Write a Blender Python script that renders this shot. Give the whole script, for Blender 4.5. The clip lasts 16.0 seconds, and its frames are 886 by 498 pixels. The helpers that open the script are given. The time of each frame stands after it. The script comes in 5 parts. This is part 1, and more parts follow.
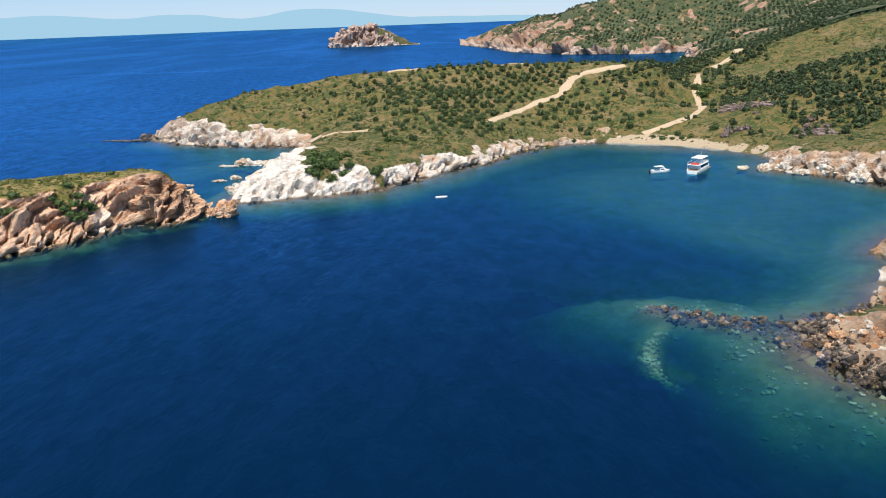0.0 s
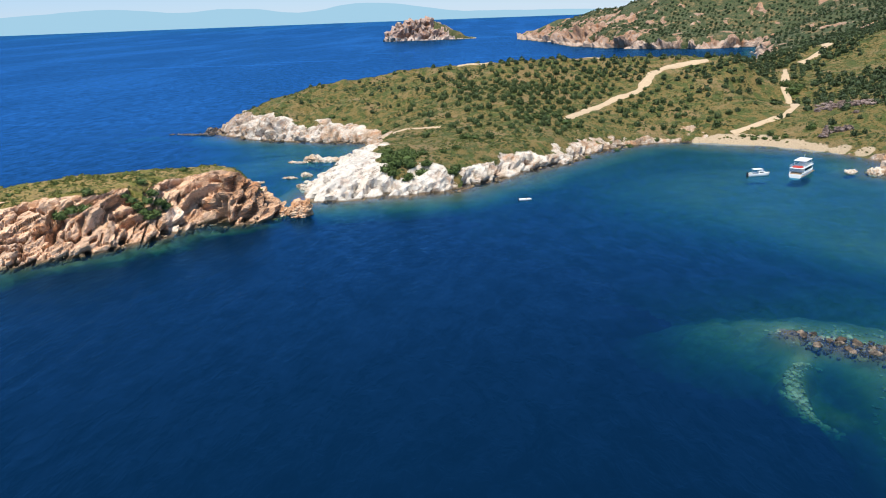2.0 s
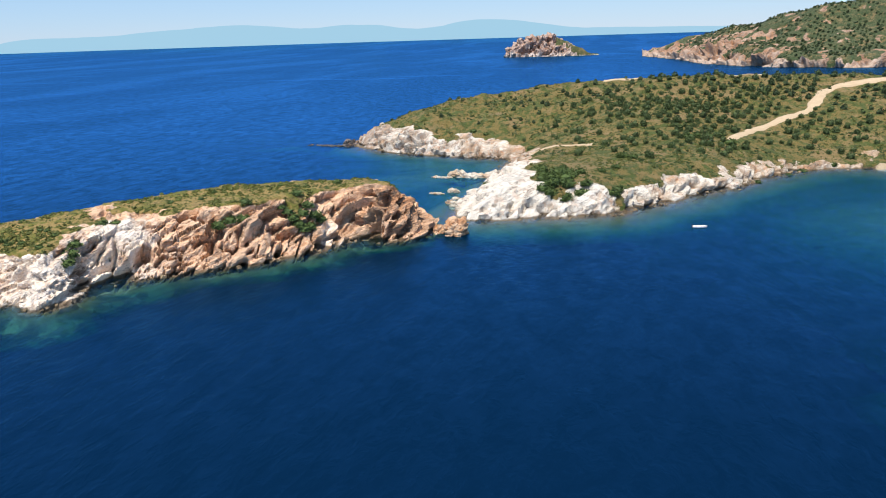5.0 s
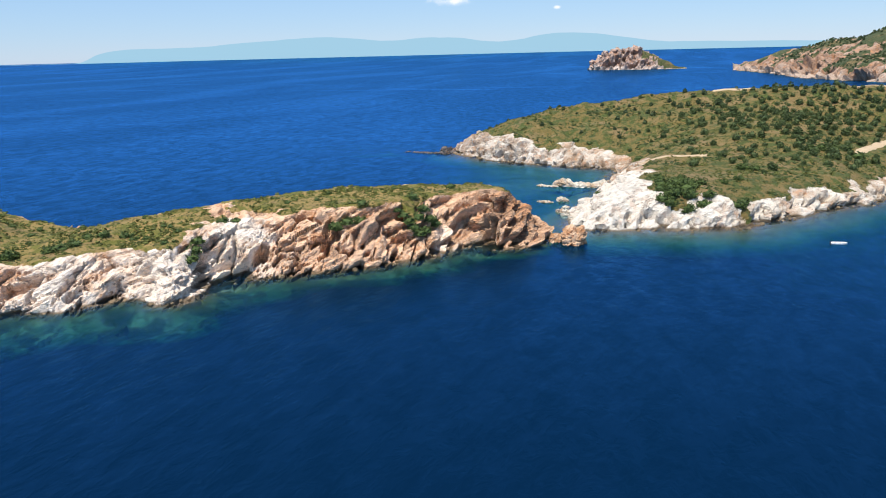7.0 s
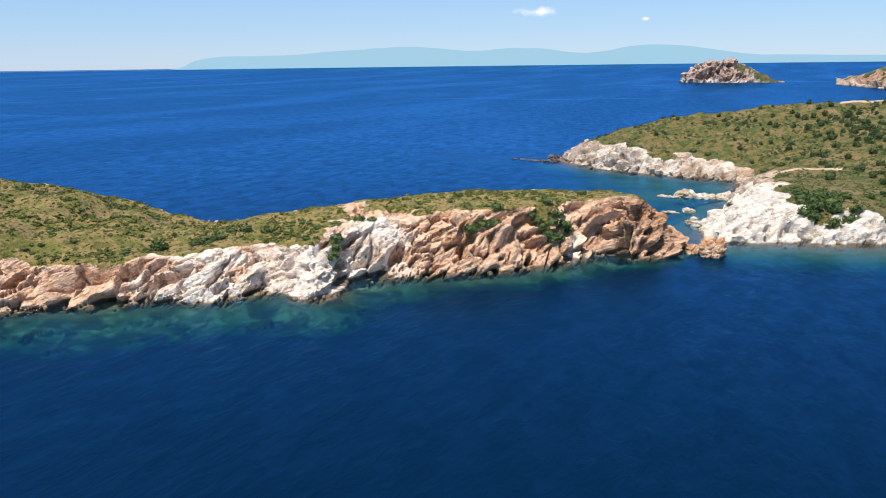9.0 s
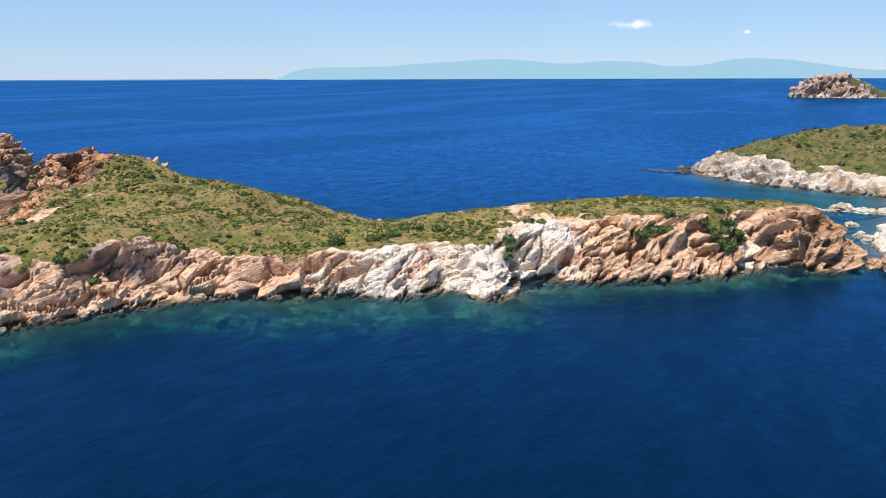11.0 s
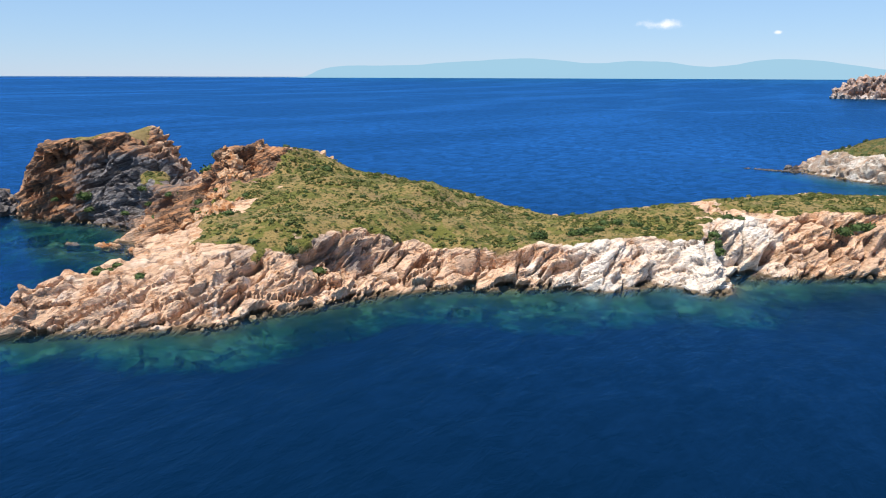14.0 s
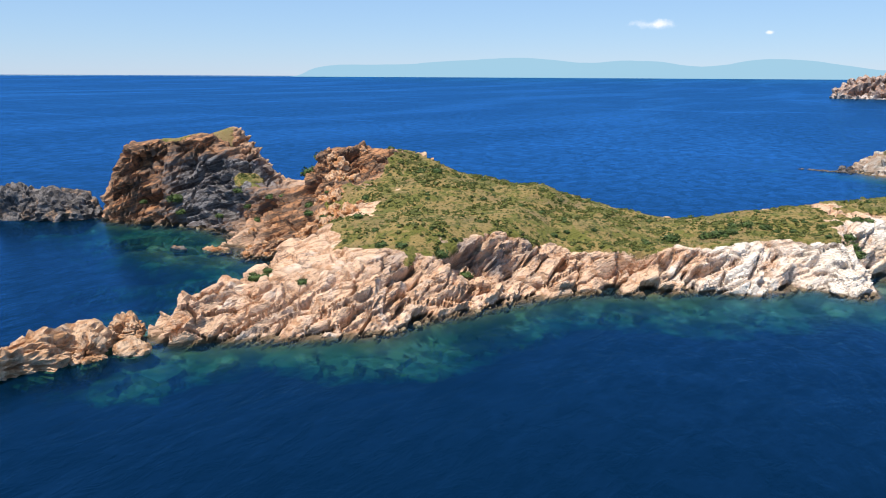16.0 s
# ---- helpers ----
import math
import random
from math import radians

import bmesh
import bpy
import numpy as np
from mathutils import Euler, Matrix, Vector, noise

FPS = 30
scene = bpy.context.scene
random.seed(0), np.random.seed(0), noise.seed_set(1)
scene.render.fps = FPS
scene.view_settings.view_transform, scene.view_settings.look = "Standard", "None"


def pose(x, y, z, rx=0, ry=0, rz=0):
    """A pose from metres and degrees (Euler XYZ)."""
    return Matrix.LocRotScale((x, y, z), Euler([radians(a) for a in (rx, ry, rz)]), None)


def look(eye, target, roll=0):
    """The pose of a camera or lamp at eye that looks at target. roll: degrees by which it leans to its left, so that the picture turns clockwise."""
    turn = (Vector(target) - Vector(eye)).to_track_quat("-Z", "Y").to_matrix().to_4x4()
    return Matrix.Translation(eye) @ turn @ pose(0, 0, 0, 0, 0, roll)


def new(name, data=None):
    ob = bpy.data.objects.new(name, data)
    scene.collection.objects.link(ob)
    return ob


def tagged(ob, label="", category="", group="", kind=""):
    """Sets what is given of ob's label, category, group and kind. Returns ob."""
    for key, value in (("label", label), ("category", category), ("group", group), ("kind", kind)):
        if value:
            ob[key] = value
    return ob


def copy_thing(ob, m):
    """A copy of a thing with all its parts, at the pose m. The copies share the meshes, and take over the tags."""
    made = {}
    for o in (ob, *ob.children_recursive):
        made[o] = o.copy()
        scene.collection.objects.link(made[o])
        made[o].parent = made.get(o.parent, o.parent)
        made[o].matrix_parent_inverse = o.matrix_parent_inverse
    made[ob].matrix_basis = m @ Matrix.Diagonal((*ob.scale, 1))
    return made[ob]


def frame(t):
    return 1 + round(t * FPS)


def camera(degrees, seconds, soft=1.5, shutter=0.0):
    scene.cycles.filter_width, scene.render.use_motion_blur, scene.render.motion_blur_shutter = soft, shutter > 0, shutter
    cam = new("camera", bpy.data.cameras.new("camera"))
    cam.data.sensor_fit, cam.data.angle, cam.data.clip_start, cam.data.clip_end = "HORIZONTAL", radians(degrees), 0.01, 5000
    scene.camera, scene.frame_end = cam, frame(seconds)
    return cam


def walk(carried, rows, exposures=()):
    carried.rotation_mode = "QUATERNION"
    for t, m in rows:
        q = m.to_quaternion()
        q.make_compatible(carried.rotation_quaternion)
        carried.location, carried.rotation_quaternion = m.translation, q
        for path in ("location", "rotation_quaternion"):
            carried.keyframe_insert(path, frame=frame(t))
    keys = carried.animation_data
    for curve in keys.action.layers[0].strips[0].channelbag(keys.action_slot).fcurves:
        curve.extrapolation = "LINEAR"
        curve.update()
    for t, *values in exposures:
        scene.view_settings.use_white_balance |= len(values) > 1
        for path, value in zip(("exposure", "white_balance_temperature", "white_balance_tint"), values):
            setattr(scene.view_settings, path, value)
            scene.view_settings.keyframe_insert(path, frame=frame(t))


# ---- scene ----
cam = camera(60.8, 16.0, soft=1.0)
PATH = [
    (0, (0.512, -3.757, 61.309), (0.507, -1.844, 60.726), -2.1),
    (0.5, (-2.371, 0.22, 61.192), (-2.412, 2.13, 60.601), -2.1),
    (1, (-5.329, 4.135, 61.022), (-5.403, 6.044, 60.43), -2.1),
    (1.5, (-8.29, 7.725, 60.823), (-8.39, 9.632, 60.23), -2.1),
    (2, (-11.333, 11.112, 60.601), (-11.464, 13.018, 60.009), -2.1),
    (2.5, (-14.307, 14.224, 60.368), (-14.464, 16.129, 59.781), -2.0),
    (3, (-17.343, 17.02, 60.13), (-17.537, 18.924, 59.55), -2.0),
    (3.5, (-20.357, 19.575, 59.866), (-20.594, 21.477, 59.294), -2.0),
    (4, (-23.444, 21.82, 59.586), (-23.739, 23.716, 59.024), -2.0),
    (4.5, (-26.614, 23.697, 59.323), (-26.966, 25.586, 58.77), -1.9),
    (7, (-44.035, 28.266, 55.838), (-44.625, 30.108, 55.331), -1.4),
    (7.5, (-47.787, 28.172, 55.311), (-48.418, 30.003, 54.811), -1.3),
    (8, (-51.716, 27.673, 54.747), (-52.396, 29.488, 54.254), -1.1),
    (8.5, (-55.825, 26.735, 54.228), (-56.551, 28.534, 53.742), -0.9),
    (9, (-60.295, 25.186, 53.801), (-61.071, 26.966, 53.323), -0.7),
    (11.5, (-86.863, 10.713, 50.846), (-87.86, 12.389, 50.402), -0.1),
    (12, (-93.193, 6.633, 50.592), (-94.199, 8.303, 50.146), 0.0),
    (12.5, (-99.96, 2.28, 50.349), (-100.966, 3.95, 49.901), 0.2),
    (13, (-107.121, -2.194, 50.149), (-108.129, -0.525, 49.702), 0.2),
    (13.5, (-114.501, -6.585, 50.102), (-115.507, -4.916, 49.653), 0.2),
    (14, (-122.17, -10.982, 50.109), (-123.179, -9.315, 49.661), 0.2),
    (14.5, (-130.032, -15.123, 50.177), (-131.039, -13.455, 49.728), 0.3),
    (15, (-138.274, -19.318, 50.306), (-139.283, -17.65, 49.858), 0.3),
    (15.5, (-146.771, -23.561, 50.426), (-147.769, -21.887, 49.978), 0.3),
    (16, (-155.691, -27.845, 50.522), (-156.671, -26.161, 50.072), 0.3),
]
walk(cam, [(t, look(eye, target, roll)) for t, eye, target, roll in PATH])

# ---- light ----
SUN_DIR = Vector((-0.12, -0.56, 1.15)).normalized()
world = bpy.data.worlds.new("sky")
scene.world = world
world.use_nodes = True
wn = world.node_tree
sky = wn.nodes.new("ShaderNodeTexSky")
sky.sky_type, sky.sun_disc = "NISHITA", False
sky.sun_elevation = math.asin(SUN_DIR.z)
sky.sun_rotation = math.atan2(SUN_DIR.x, SUN_DIR.y)
sky.altitude, sky.air_density, sky.dust_density, sky.ozone_density = 0, 1.0, 0.0, 8.0
haze = wn.nodes.new("ShaderNodeMix")
haze.data_type = "RGBA"
haze.inputs[0].default_value, haze.inputs[7].default_value = 0.47, (4.0, 6.5, 10.6, 1)
wn.nodes["Background"].inputs["Strength"].default_value = 0.085
wn.links.new(sky.outputs["Color"], haze.inputs[6])
wn.links.new(haze.outputs[2], wn.nodes["Background"].inputs["Color"])
sun = new("sun", bpy.data.lights.new("sun", "SUN"))
sun.data.energy, sun.data.angle, sun.data.color = 5.0, radians(0.53), (1.0, 0.93, 0.82)
sun.matrix_world = look((0, 0, 300), Vector((0, 0, 300)) - SUN_DIR)
scene.view_settings.exposure = 0.33


# ---- noise on arrays ----
def lattice(ix, iy, iz, seed):
    h = (ix.astype(np.int64) * 374761393 + iy.astype(np.int64) * 668265263 + iz.astype(np.int64) * 2147483647 + seed * 1274126177) & 0xFFFFFFFF
    h = ((h ^ (h >> 13)) * 1274126177) & 0xFFFFFFFF
    h = ((h ^ (h >> 16)) * 2246822519) & 0xFFFFFFFF
    return ((h ^ (h >> 15)) & 0xFFFFFF) / float(0xFFFFFF)


def vnoise(x, y, z=None, seed=0):
    """Smooth value noise, -1 to 1."""
    z = np.zeros_like(x) if z is None else z
    fx, fy, fz = np.floor(x), np.floor(y), np.floor(z)
    u, v, w = x - fx, y - fy, z - fz
    u, v, w = [a * a * a * (a * (a * 6 - 15) + 10) for a in (u, v, w)]
    ix, iy, iz = fx.astype(np.int64), fy.astype(np.int64), fz.astype(np.int64)
    out = 0
    for a in (0, 1):
        for b in (0, 1):
            for c in (0, 1):
                k = (u if a else 1 - u) * (v if b else 1 - v) * (w if c else 1 - w)
                out = out + k * lattice(ix + a, iy + b, iz + c, seed)
    return out * 2 - 1


def fbm(x, y, z=None, seed=0, octaves=4):
    out, amp, f = 0, 0.55, 1.0
    for o in range(octaves):
        out = out + amp * vnoise(x * f + 17.3 * o, y * f - 9.1 * o, None if z is None else z * f + 3.7 * o, seed + o)
        amp, f = amp * 0.5, f * 2.03
    return out


def ridged(x, y, z, seed=0, octaves=4):
    out, amp, f = 0, 0.55, 1.0
    for o in range(octaves):
        out = out + amp * (1 - 2 * np.abs(vnoise(x * f + 11.7 * o, y * f + 5.3 * o, z * f - 7.9 * o, seed + o)))
        amp, f = amp * 0.5, f * 2.1
    return out


def cells(x, y, z, seed=0):
    """Distance to the nearest and second nearest of scattered points, and a random value of the nearest one's cell."""
    fx, fy, fz = np.floor(x), np.floor(y), np.floor(z)
    d1, d2, who = np.full(x.shape, 9.0), np.full(x.shape, 9.0), np.zeros(x.shape)
    for a in (-1, 0, 1):
        for b in (-1, 0, 1):
            for c in (-1, 0, 1):
                cx, cy, cz = fx + a, fy + b, fz + c
                ix, iy, iz = cx.astype(np.int64), cy.astype(np.int64), cz.astype(np.int64)
                px, py, pz = cx + lattice(ix, iy, iz, seed), cy + lattice(ix, iy, iz, seed + 1), cz + lattice(ix, iy, iz, seed + 2)
                d = np.sqrt((px - x) ** 2 + (py - y) ** 2 + (pz - z) ** 2)
                near = d < d1
                d2 = np.where(near, d1, np.minimum(d2, d))
                who = np.where(near, lattice(ix, iy, iz, seed + 3), who)
                d1 = np.where(near, d, d1)
    return d1, d2, who


def facets(x, y, z, seed=0):
    """Flat-faced blocks: a height for each place, tilted and offset block by block, and how near the joint between two blocks lies."""
    fx, fy, fz = np.floor(x).astype(np.int64), np.floor(y).astype(np.int64), np.floor(z).astype(np.int64)
    d1, d2, out = np.full(x.shape, 9.0), np.full(x.shape, 9.0), np.zeros(x.shape)
    for a in (-1, 0, 1):
        for b in (-1, 0, 1):
            for c in (-1, 0, 1):
                ix, iy, iz = fx + a, fy + b, fz + c
                r = [lattice(ix, iy, iz, seed + k) for k in range(3)]
                dx, dy, dz = x - ix - r[0], y - iy - r[1], z - iz - r[2]
                d = np.sqrt(dx * dx + dy * dy + dz * dz)
                near = d < d1
                d2 = np.where(near, d1, np.minimum(d2, d))
                tilt = (r[0] * 7.13 % 1 - 0.5) * dx + (r[1] * 5.77 % 1 - 0.5) * dy + (r[2] * 9.31 % 1 - 0.35) * dz
                out = np.where(near, (r[0] + r[1] * 3.7 + r[2] * 5.1) % 1 - 0.5 + 1.5 * tilt, out)
                d1 = np.where(near, d, d1)
    return out, d2 - d1


def step(a, b, x):
    t = np.clip((x - a) / (b - a), 0, 1)
    return t * t * (3 - 2 * t)


# ---- the lay of the land ----
def rounded(points, n=5):
    """A closed Catmull-Rom line through the points."""
    p = np.array(points, float)
    a, b, c, d = np.roll(p, 1, 0), p, np.roll(p, -1, 0), np.roll(p, -2, 0)
    t = (np.arange(n) / n)[None, :, None]
    a, b, c, d = [q[:, None, :] for q in (a, b, c, d)]
    q = 0.5 * (2 * b + (c - a) * t + (2 * a - 5 * b + 4 * c - d) * t ** 2 + (3 * b - a - 3 * c + d) * t ** 3)
    return q.reshape(-1, 2)


def signed(x, y, line):
    """Distance to a closed line, positive inside it."""
    best, inside = np.full(x.shape, 1e12), np.zeros(x.shape, bool)
    for (ax, ay), (bx, by) in zip(line, np.roll(line, -1, 0)):
        ex, ey = bx - ax, by - ay
        t = np.clip(((x - ax) * ex + (y - ay) * ey) / (ex * ex + ey * ey + 1e-9), 0, 1)
        best = np.minimum(best, (x - ax - t * ex) ** 2 + (y - ay - t * ey) ** 2)
        if ay != by:
            inside ^= ((ay > y) != (by > y)) & (x < ex * (y - ay) / (by - ay) + ax)
    return np.where(inside, 1, -1) * np.sqrt(best)


def spread(x, y, knots, power=3.0, floor=8.0):
    """Values given at a few spots, spread smoothly between them."""
    total, weights = 0, 0
    for kx, ky, value in knots:
        w = 1 / ((x - kx) ** 2 + (y - ky) ** 2 + floor * floor) ** (power / 2)
        total, weights = total + w * value, weights + w
    return total / weights


def spots(x, y, blobs):
    out = 0
    for bx, by, r, value in blobs:
        out = out + value * np.exp(-((x - bx) ** 2 + (y - by) ** 2) / (r * r))
    return out


# the rocky spit: its shore, the heights of its top, the steepness of its cliffs
SPIT_SHORE = rounded([
    (-272.6, 63.8), (-263, 70), (-253, 78), (-244, 84), (-237, 91), (-237.5, 98), (-231, 110), (-222, 127), (-213, 137),
    (-200, 145), (-189, 154), (-178, 157), (-167, 170.5), (-159.5, 166.5), (-153.5, 171), (-155, 185), (-147, 191), (-133, 201),
    (-122, 207), (-108, 221), (-103, 235), (-92, 236), (-84.5, 243), (-83, 251), (-88, 264), (-105, 272), (-130, 262),
    (-160, 245), (-185, 221), (-203, 211), (-222, 212), (-250, 212), (-285, 204), (-312, 190), (-335, 196), (-362, 196),
    (-386, 178), (-393, 152), (-389, 138), (-368, 142), (-351, 144), (-330, 137), (-324, 127), (-312, 121), (-297, 123),
    (-290, 112), (-285, 98), (-283, 84), (-280, 72)])
SPIT_TOP = [
    (-128, 221, 15.5), (-128, 240, 15.8), (-128, 250, 15.3), (-92, 240, 16), (-96, 250, 17.5), (-90, 246, 15), (-105, 257, 15), (-86, 257, 2), (-144, 241, 15.5), (-113, 256, 14.3), (-88, 252, 5), (-152, 227, 15.8), (-168, 215, 15.5), (-160, 205, 13), (-180, 180, 10),
    (-187, 183, 12), (-200, 187, 10.5), (-198, 168, 8.4), (-207, 157, 8), (-214, 189, 9.5), (-228, 185, 14), (-245, 180, 19),
    (-223, 159, 13), (-238, 149, 16), (-220, 147, 9), (-250, 123, 17), (-240, 114, 11), (-247, 108, 12.5), (-255, 105, 11.5), (-262, 85, 9),
    (-271, 80, 9.5), (-276, 165, 21.5), (-264, 175, 19.5), (-280, 186, 18.3), (-307, 159, 29), (-288, 177, 28.5), (-180, 204, 14.3), (-270, 190, 18), (-257, 194, 16), (-245, 196, 14.2), (-234, 196, 11.8), (-222, 194, 10), (-211, 194, 8), (-184, 200, 13.0), (-281, 178, 25), (-289, 169, 29.5), (-303, 162, 29), (-301, 168, 29.8), (-292, 157, 19), (-304, 140, 11), (-309, 150, 14),
    (-318, 156, 14), (-330, 165, 12), (-320, 140, 5), (-290, 135, 11), (-280, 150, 19), (-349, 170, 29.5), (-365, 162, 30.5), (-378, 153, 28.5), (-368, 180, 31), (-384, 155, 26.5), (-389, 142, 14), (-387, 147, 29), (-357, 190, 9), (-350, 189, 5), (-368, 183, 33),
    (-340, 160, 17), (-339, 176, 13), (-340, 190, 12), (-326, 182, 12), (-350, 188, 12), (-343, 180, 11), (-335, 170, 11), (-359, 187, 22), (-275, 95, 9), (-300, 128, 6)]
SPIT_STEEP = [(-260, 75, 0.85), (-240, 100, 0.9), (-205, 148, 0.8), (-165, 172, 0.95), (-152.5, 178, 1.6), (-140, 200, 1.15), (-122, 214, 1.2), (-105, 232, 1.6), (-85, 245, 1.5),
              (-100, 268, 1.2), (-200, 205, 0.9), (-290, 200, 1.2), (-388, 145, 5.0), (-370, 142, 2.2), (-345, 145, 1.1), (-390, 165, 4.0), (-320, 130, 0.6),
              (-285, 95, 1.0)]


def spit_height(x, y):
    sd = signed(x, y, SPIT_SHORE)
    sd = sd + (1.6 * vnoise(x / 23, y / 23, seed=3) + 0.7 * vnoise(x / 9, y / 9, seed=4)) * step(-14, -2, sd)
    ramp = sd * spread(x, y, SPIT_STEEP, 3, 6)
    top = spread(x, y, SPIT_TOP, 3.2, 5) + 0.6 * fbm(x / 16, y / 16, seed=5) + 0.25 * fbm(x / 4, y / 4, seed=6)
    k = 3.0
    m = np.clip(0.5 + 0.5 * (top - ramp) / k, 0, 1)
    land = top * (1 - m) + ramp * m - k * m * (1 - m) * 0.8
    # a shelf of broken slabs under water, then a steep drop
    out = -sd
    _, _, slab = cells(x / 6.5 + 0.5 * fbm(x / 4, y / 4, seed=8), y / 5.0, 0 * x, 9)
    shelf = 25 * np.clip(0.75 + 0.9 * fbm(x / 26, y / 26, seed=8, octaves=3), 0.3, 1.5) * (1 - 0.6 * step(-150, -120, x)) + 7 * (slab - 0.5)
    deep = 3.7 * (1 - np.exp(-np.maximum(out, 0) / 4)) + 0.075 * np.maximum(out, 0) + 2.6 * (slab - 0.45) * step(2, 9, out)
    bed = np.maximum(-16, -np.maximum(deep, 0.12 * out) - 1.1 * np.maximum(out - shelf, 0))
    inlet = np.exp(-(((x + 326) / 46) ** 2 + ((y - 121) / 22) ** 2))
    bed = np.maximum(bed, -2.9 - 13.1 * (1 - step(0.05, 0.8, inlet)) + 2.0 * step(0.05, 0.3, inlet) * fbm(x / 9, y / 6, seed=10))
    return np.where(sd > 0, np.maximum(land, 0.02 * sd), bed), sd, ramp - top


# the mainland: headland, bay, hills and the far cape
MAIN_SHORE = rounded([
    (520, 40), (200, 58), (128, 74), (96, 90), (79, 102), (71.5, 111), (68, 118), (68, 126), (73, 136), (80, 140.5), (88, 144.5), (96, 154), (104, 164), (112, 172), (111, 181),
    (126, 196), (150, 218), (162, 240), (155, 256), (141, 277), (128, 290), (139, 306), (139.5, 319), (132, 331), (123, 341), (110, 355), (90, 361.5), (76, 367),
    (60, 365), (48, 359), (36, 346), (27, 333), (17, 321), (4, 307), (-6, 292), (-15, 286), (-23, 275), (-36, 270), (-55, 267.5), (-72, 263),
    (-77, 273), (-78, 291), (-75, 309), (-74, 334), (-71, 352), (-74, 372), (-72, 386), (-84, 390), (-98, 393), (-113, 400), (-128, 403), (-146, 414), (-164, 431),
    (-172, 449), (-165, 475), (-135, 515), (-80, 548), (0, 560), (90, 575), (170, 640), (240, 760), (290, 900), (330, 1040), (372, 1130),
    (398, 1195), (349, 1176), (280, 1176), (204, 1240), (150, 1330), (128, 1417), (103, 1640), (53, 1920), (120, 1960), (300, 1900), (700, 2100), (1700, 2000),
    (1900, 900), (1300, 100)], 4)
MAIN_TOP = [
    (-164, 450, 7), (-152, 456, 11), (-133, 452, 19), (-107, 456, 26), (-84, 461, 34), (-58, 465, 38), (-8, 465, 37), (21, 466, 36.5), (40, 468, 39), (64, 465, 37.5),
    (97, 458, 35), (122, 458, 34), (-78, 422, 18.5), (-88, 424, 17.3), (-26, 427, 24), (17, 425, 21), (28, 364, 14), (41, 372, 14), (20, 326, 9), (-42, 279, 10.5), (-60, 311, 11),
    (-60, 350, 10), (-30, 330, 10), (105, 394, 18), (70, 382, 19), (86, 366, 5), (116, 356, 3.5), (126, 346, 6), (123, 372, 8), (152, 459, 16), (157, 478, 21), (140, 420, 9), (219, 558, 36), (170, 370, 15),
    (185, 380, 21), (230, 400, 34), (300, 420, 54), (238, 571, 43), (262, 557, 51), (286, 545, 58), (360, 520, 72), (420, 420, 80),
    (110, 125, 7), (92, 133, 6), (84, 128, 3), (80, 118, 2.6), (95, 105, 4), (140, 135, 12), (150, 205, 12), (180, 270, 14), (165, 300, 9), (135, 293, 6), (160, 335, 5), (250, 200, 25), (210, 650, 22), (260, 760, 14), (330, 900, 10), (-100, 520, 14), (30, 530, 14),
    (-55, 275, 8), (-66, 300, 9), (-66, 330, 9), (0, 500, 29), (100, 520, 22)]
FAR_TOP = [(60, 1915, 5), (80, 1880, 16), (136, 1763, 46), (218, 1600, 65), (282, 1474, 80), (330, 1400, 96), (420, 1380, 125), (560, 1340, 170), (800, 1300, 210),
           (250, 1270, 18), (204, 1380, 30), (300, 1230, 14), (380, 1230, 14), (340, 1320, 48), (480, 1200, 62), (420, 1060, 22), (520, 1040, 55), (650, 1000, 95), (600, 860, 80),
           (450, 800, 55), (900, 900, 150), (420, 650, 70), (260, 760, 16), (330, 900, 12), (1200, 1300, 180), (180, 1500, 35), (600, 1700, 140), (250, 1700, 45), (700, 500, 130), (286, 545, 58)]
MAIN_STEEP = [(100, 110, 0.7), (85, 140, 0.35), (112, 175, 0.9), (150, 240, 0.9), (132, 290, 1.2), (147, 322, 0.4), (113, 352, 0.16), (90, 366, 0.2), (60, 356, 0.8), (36, 335, 1.0),
              (10, 311, 1.1), (-18, 295, 1.1), (-24, 279, 0.8), (-55, 268, 0.62), (-72, 264, 0.55), (-78, 291, 0.75), (-74, 334, 0.9), (-72, 385, 0.7),
              (-110, 409, 0.9), (-150, 427, 0.9), (-172, 449, 0.7), (-80, 548, 0.5), (240, 760, 0.4), (300, 1180, 0.8), (128, 1417, 0.7), (60, 1900, 0.3), (204, 1240, 0.8)]
MAIN_CLIFF = [(95, 112, 4), (82, 140, 2), (112, 175, 6), (150, 240, 8), (132, 290, 7), (147, 322, 1.5), (113, 352, 0.8), (90, 366, 0.8), (70, 360, 1.2), (60, 356, 2.4), (36, 335, 3.4),
              (10, 311, 4.4), (-18, 295, 5), (-24, 279, 6.5), (-55, 268, 10), (-72, 264, 9), (-78, 291, 9), (-74, 334, 8), (-72, 385, 3.5), (-110, 409, 6.5), (-150, 427, 9), (-172, 449, 9),
              (-80, 548, 5), (240, 760, 4), (300, 1180, 6), (128, 1417, 10), (60, 1900, 5), (204, 1240, 8)]
# under water: banks and lagoon floor by the reef, the floor of the bay
REEF = [(40.5, 115.5), (38.3, 118.5), (38, 123), (39.2, 129.5), (41.2, 135), (45, 139)]
BAR = [(47, 148), (52, 143.5), (59, 141), (64, 137), (69, 131)]
SHOAL = [(42, 152), (54, 152), (66, 148), (76, 146), (92, 156)]


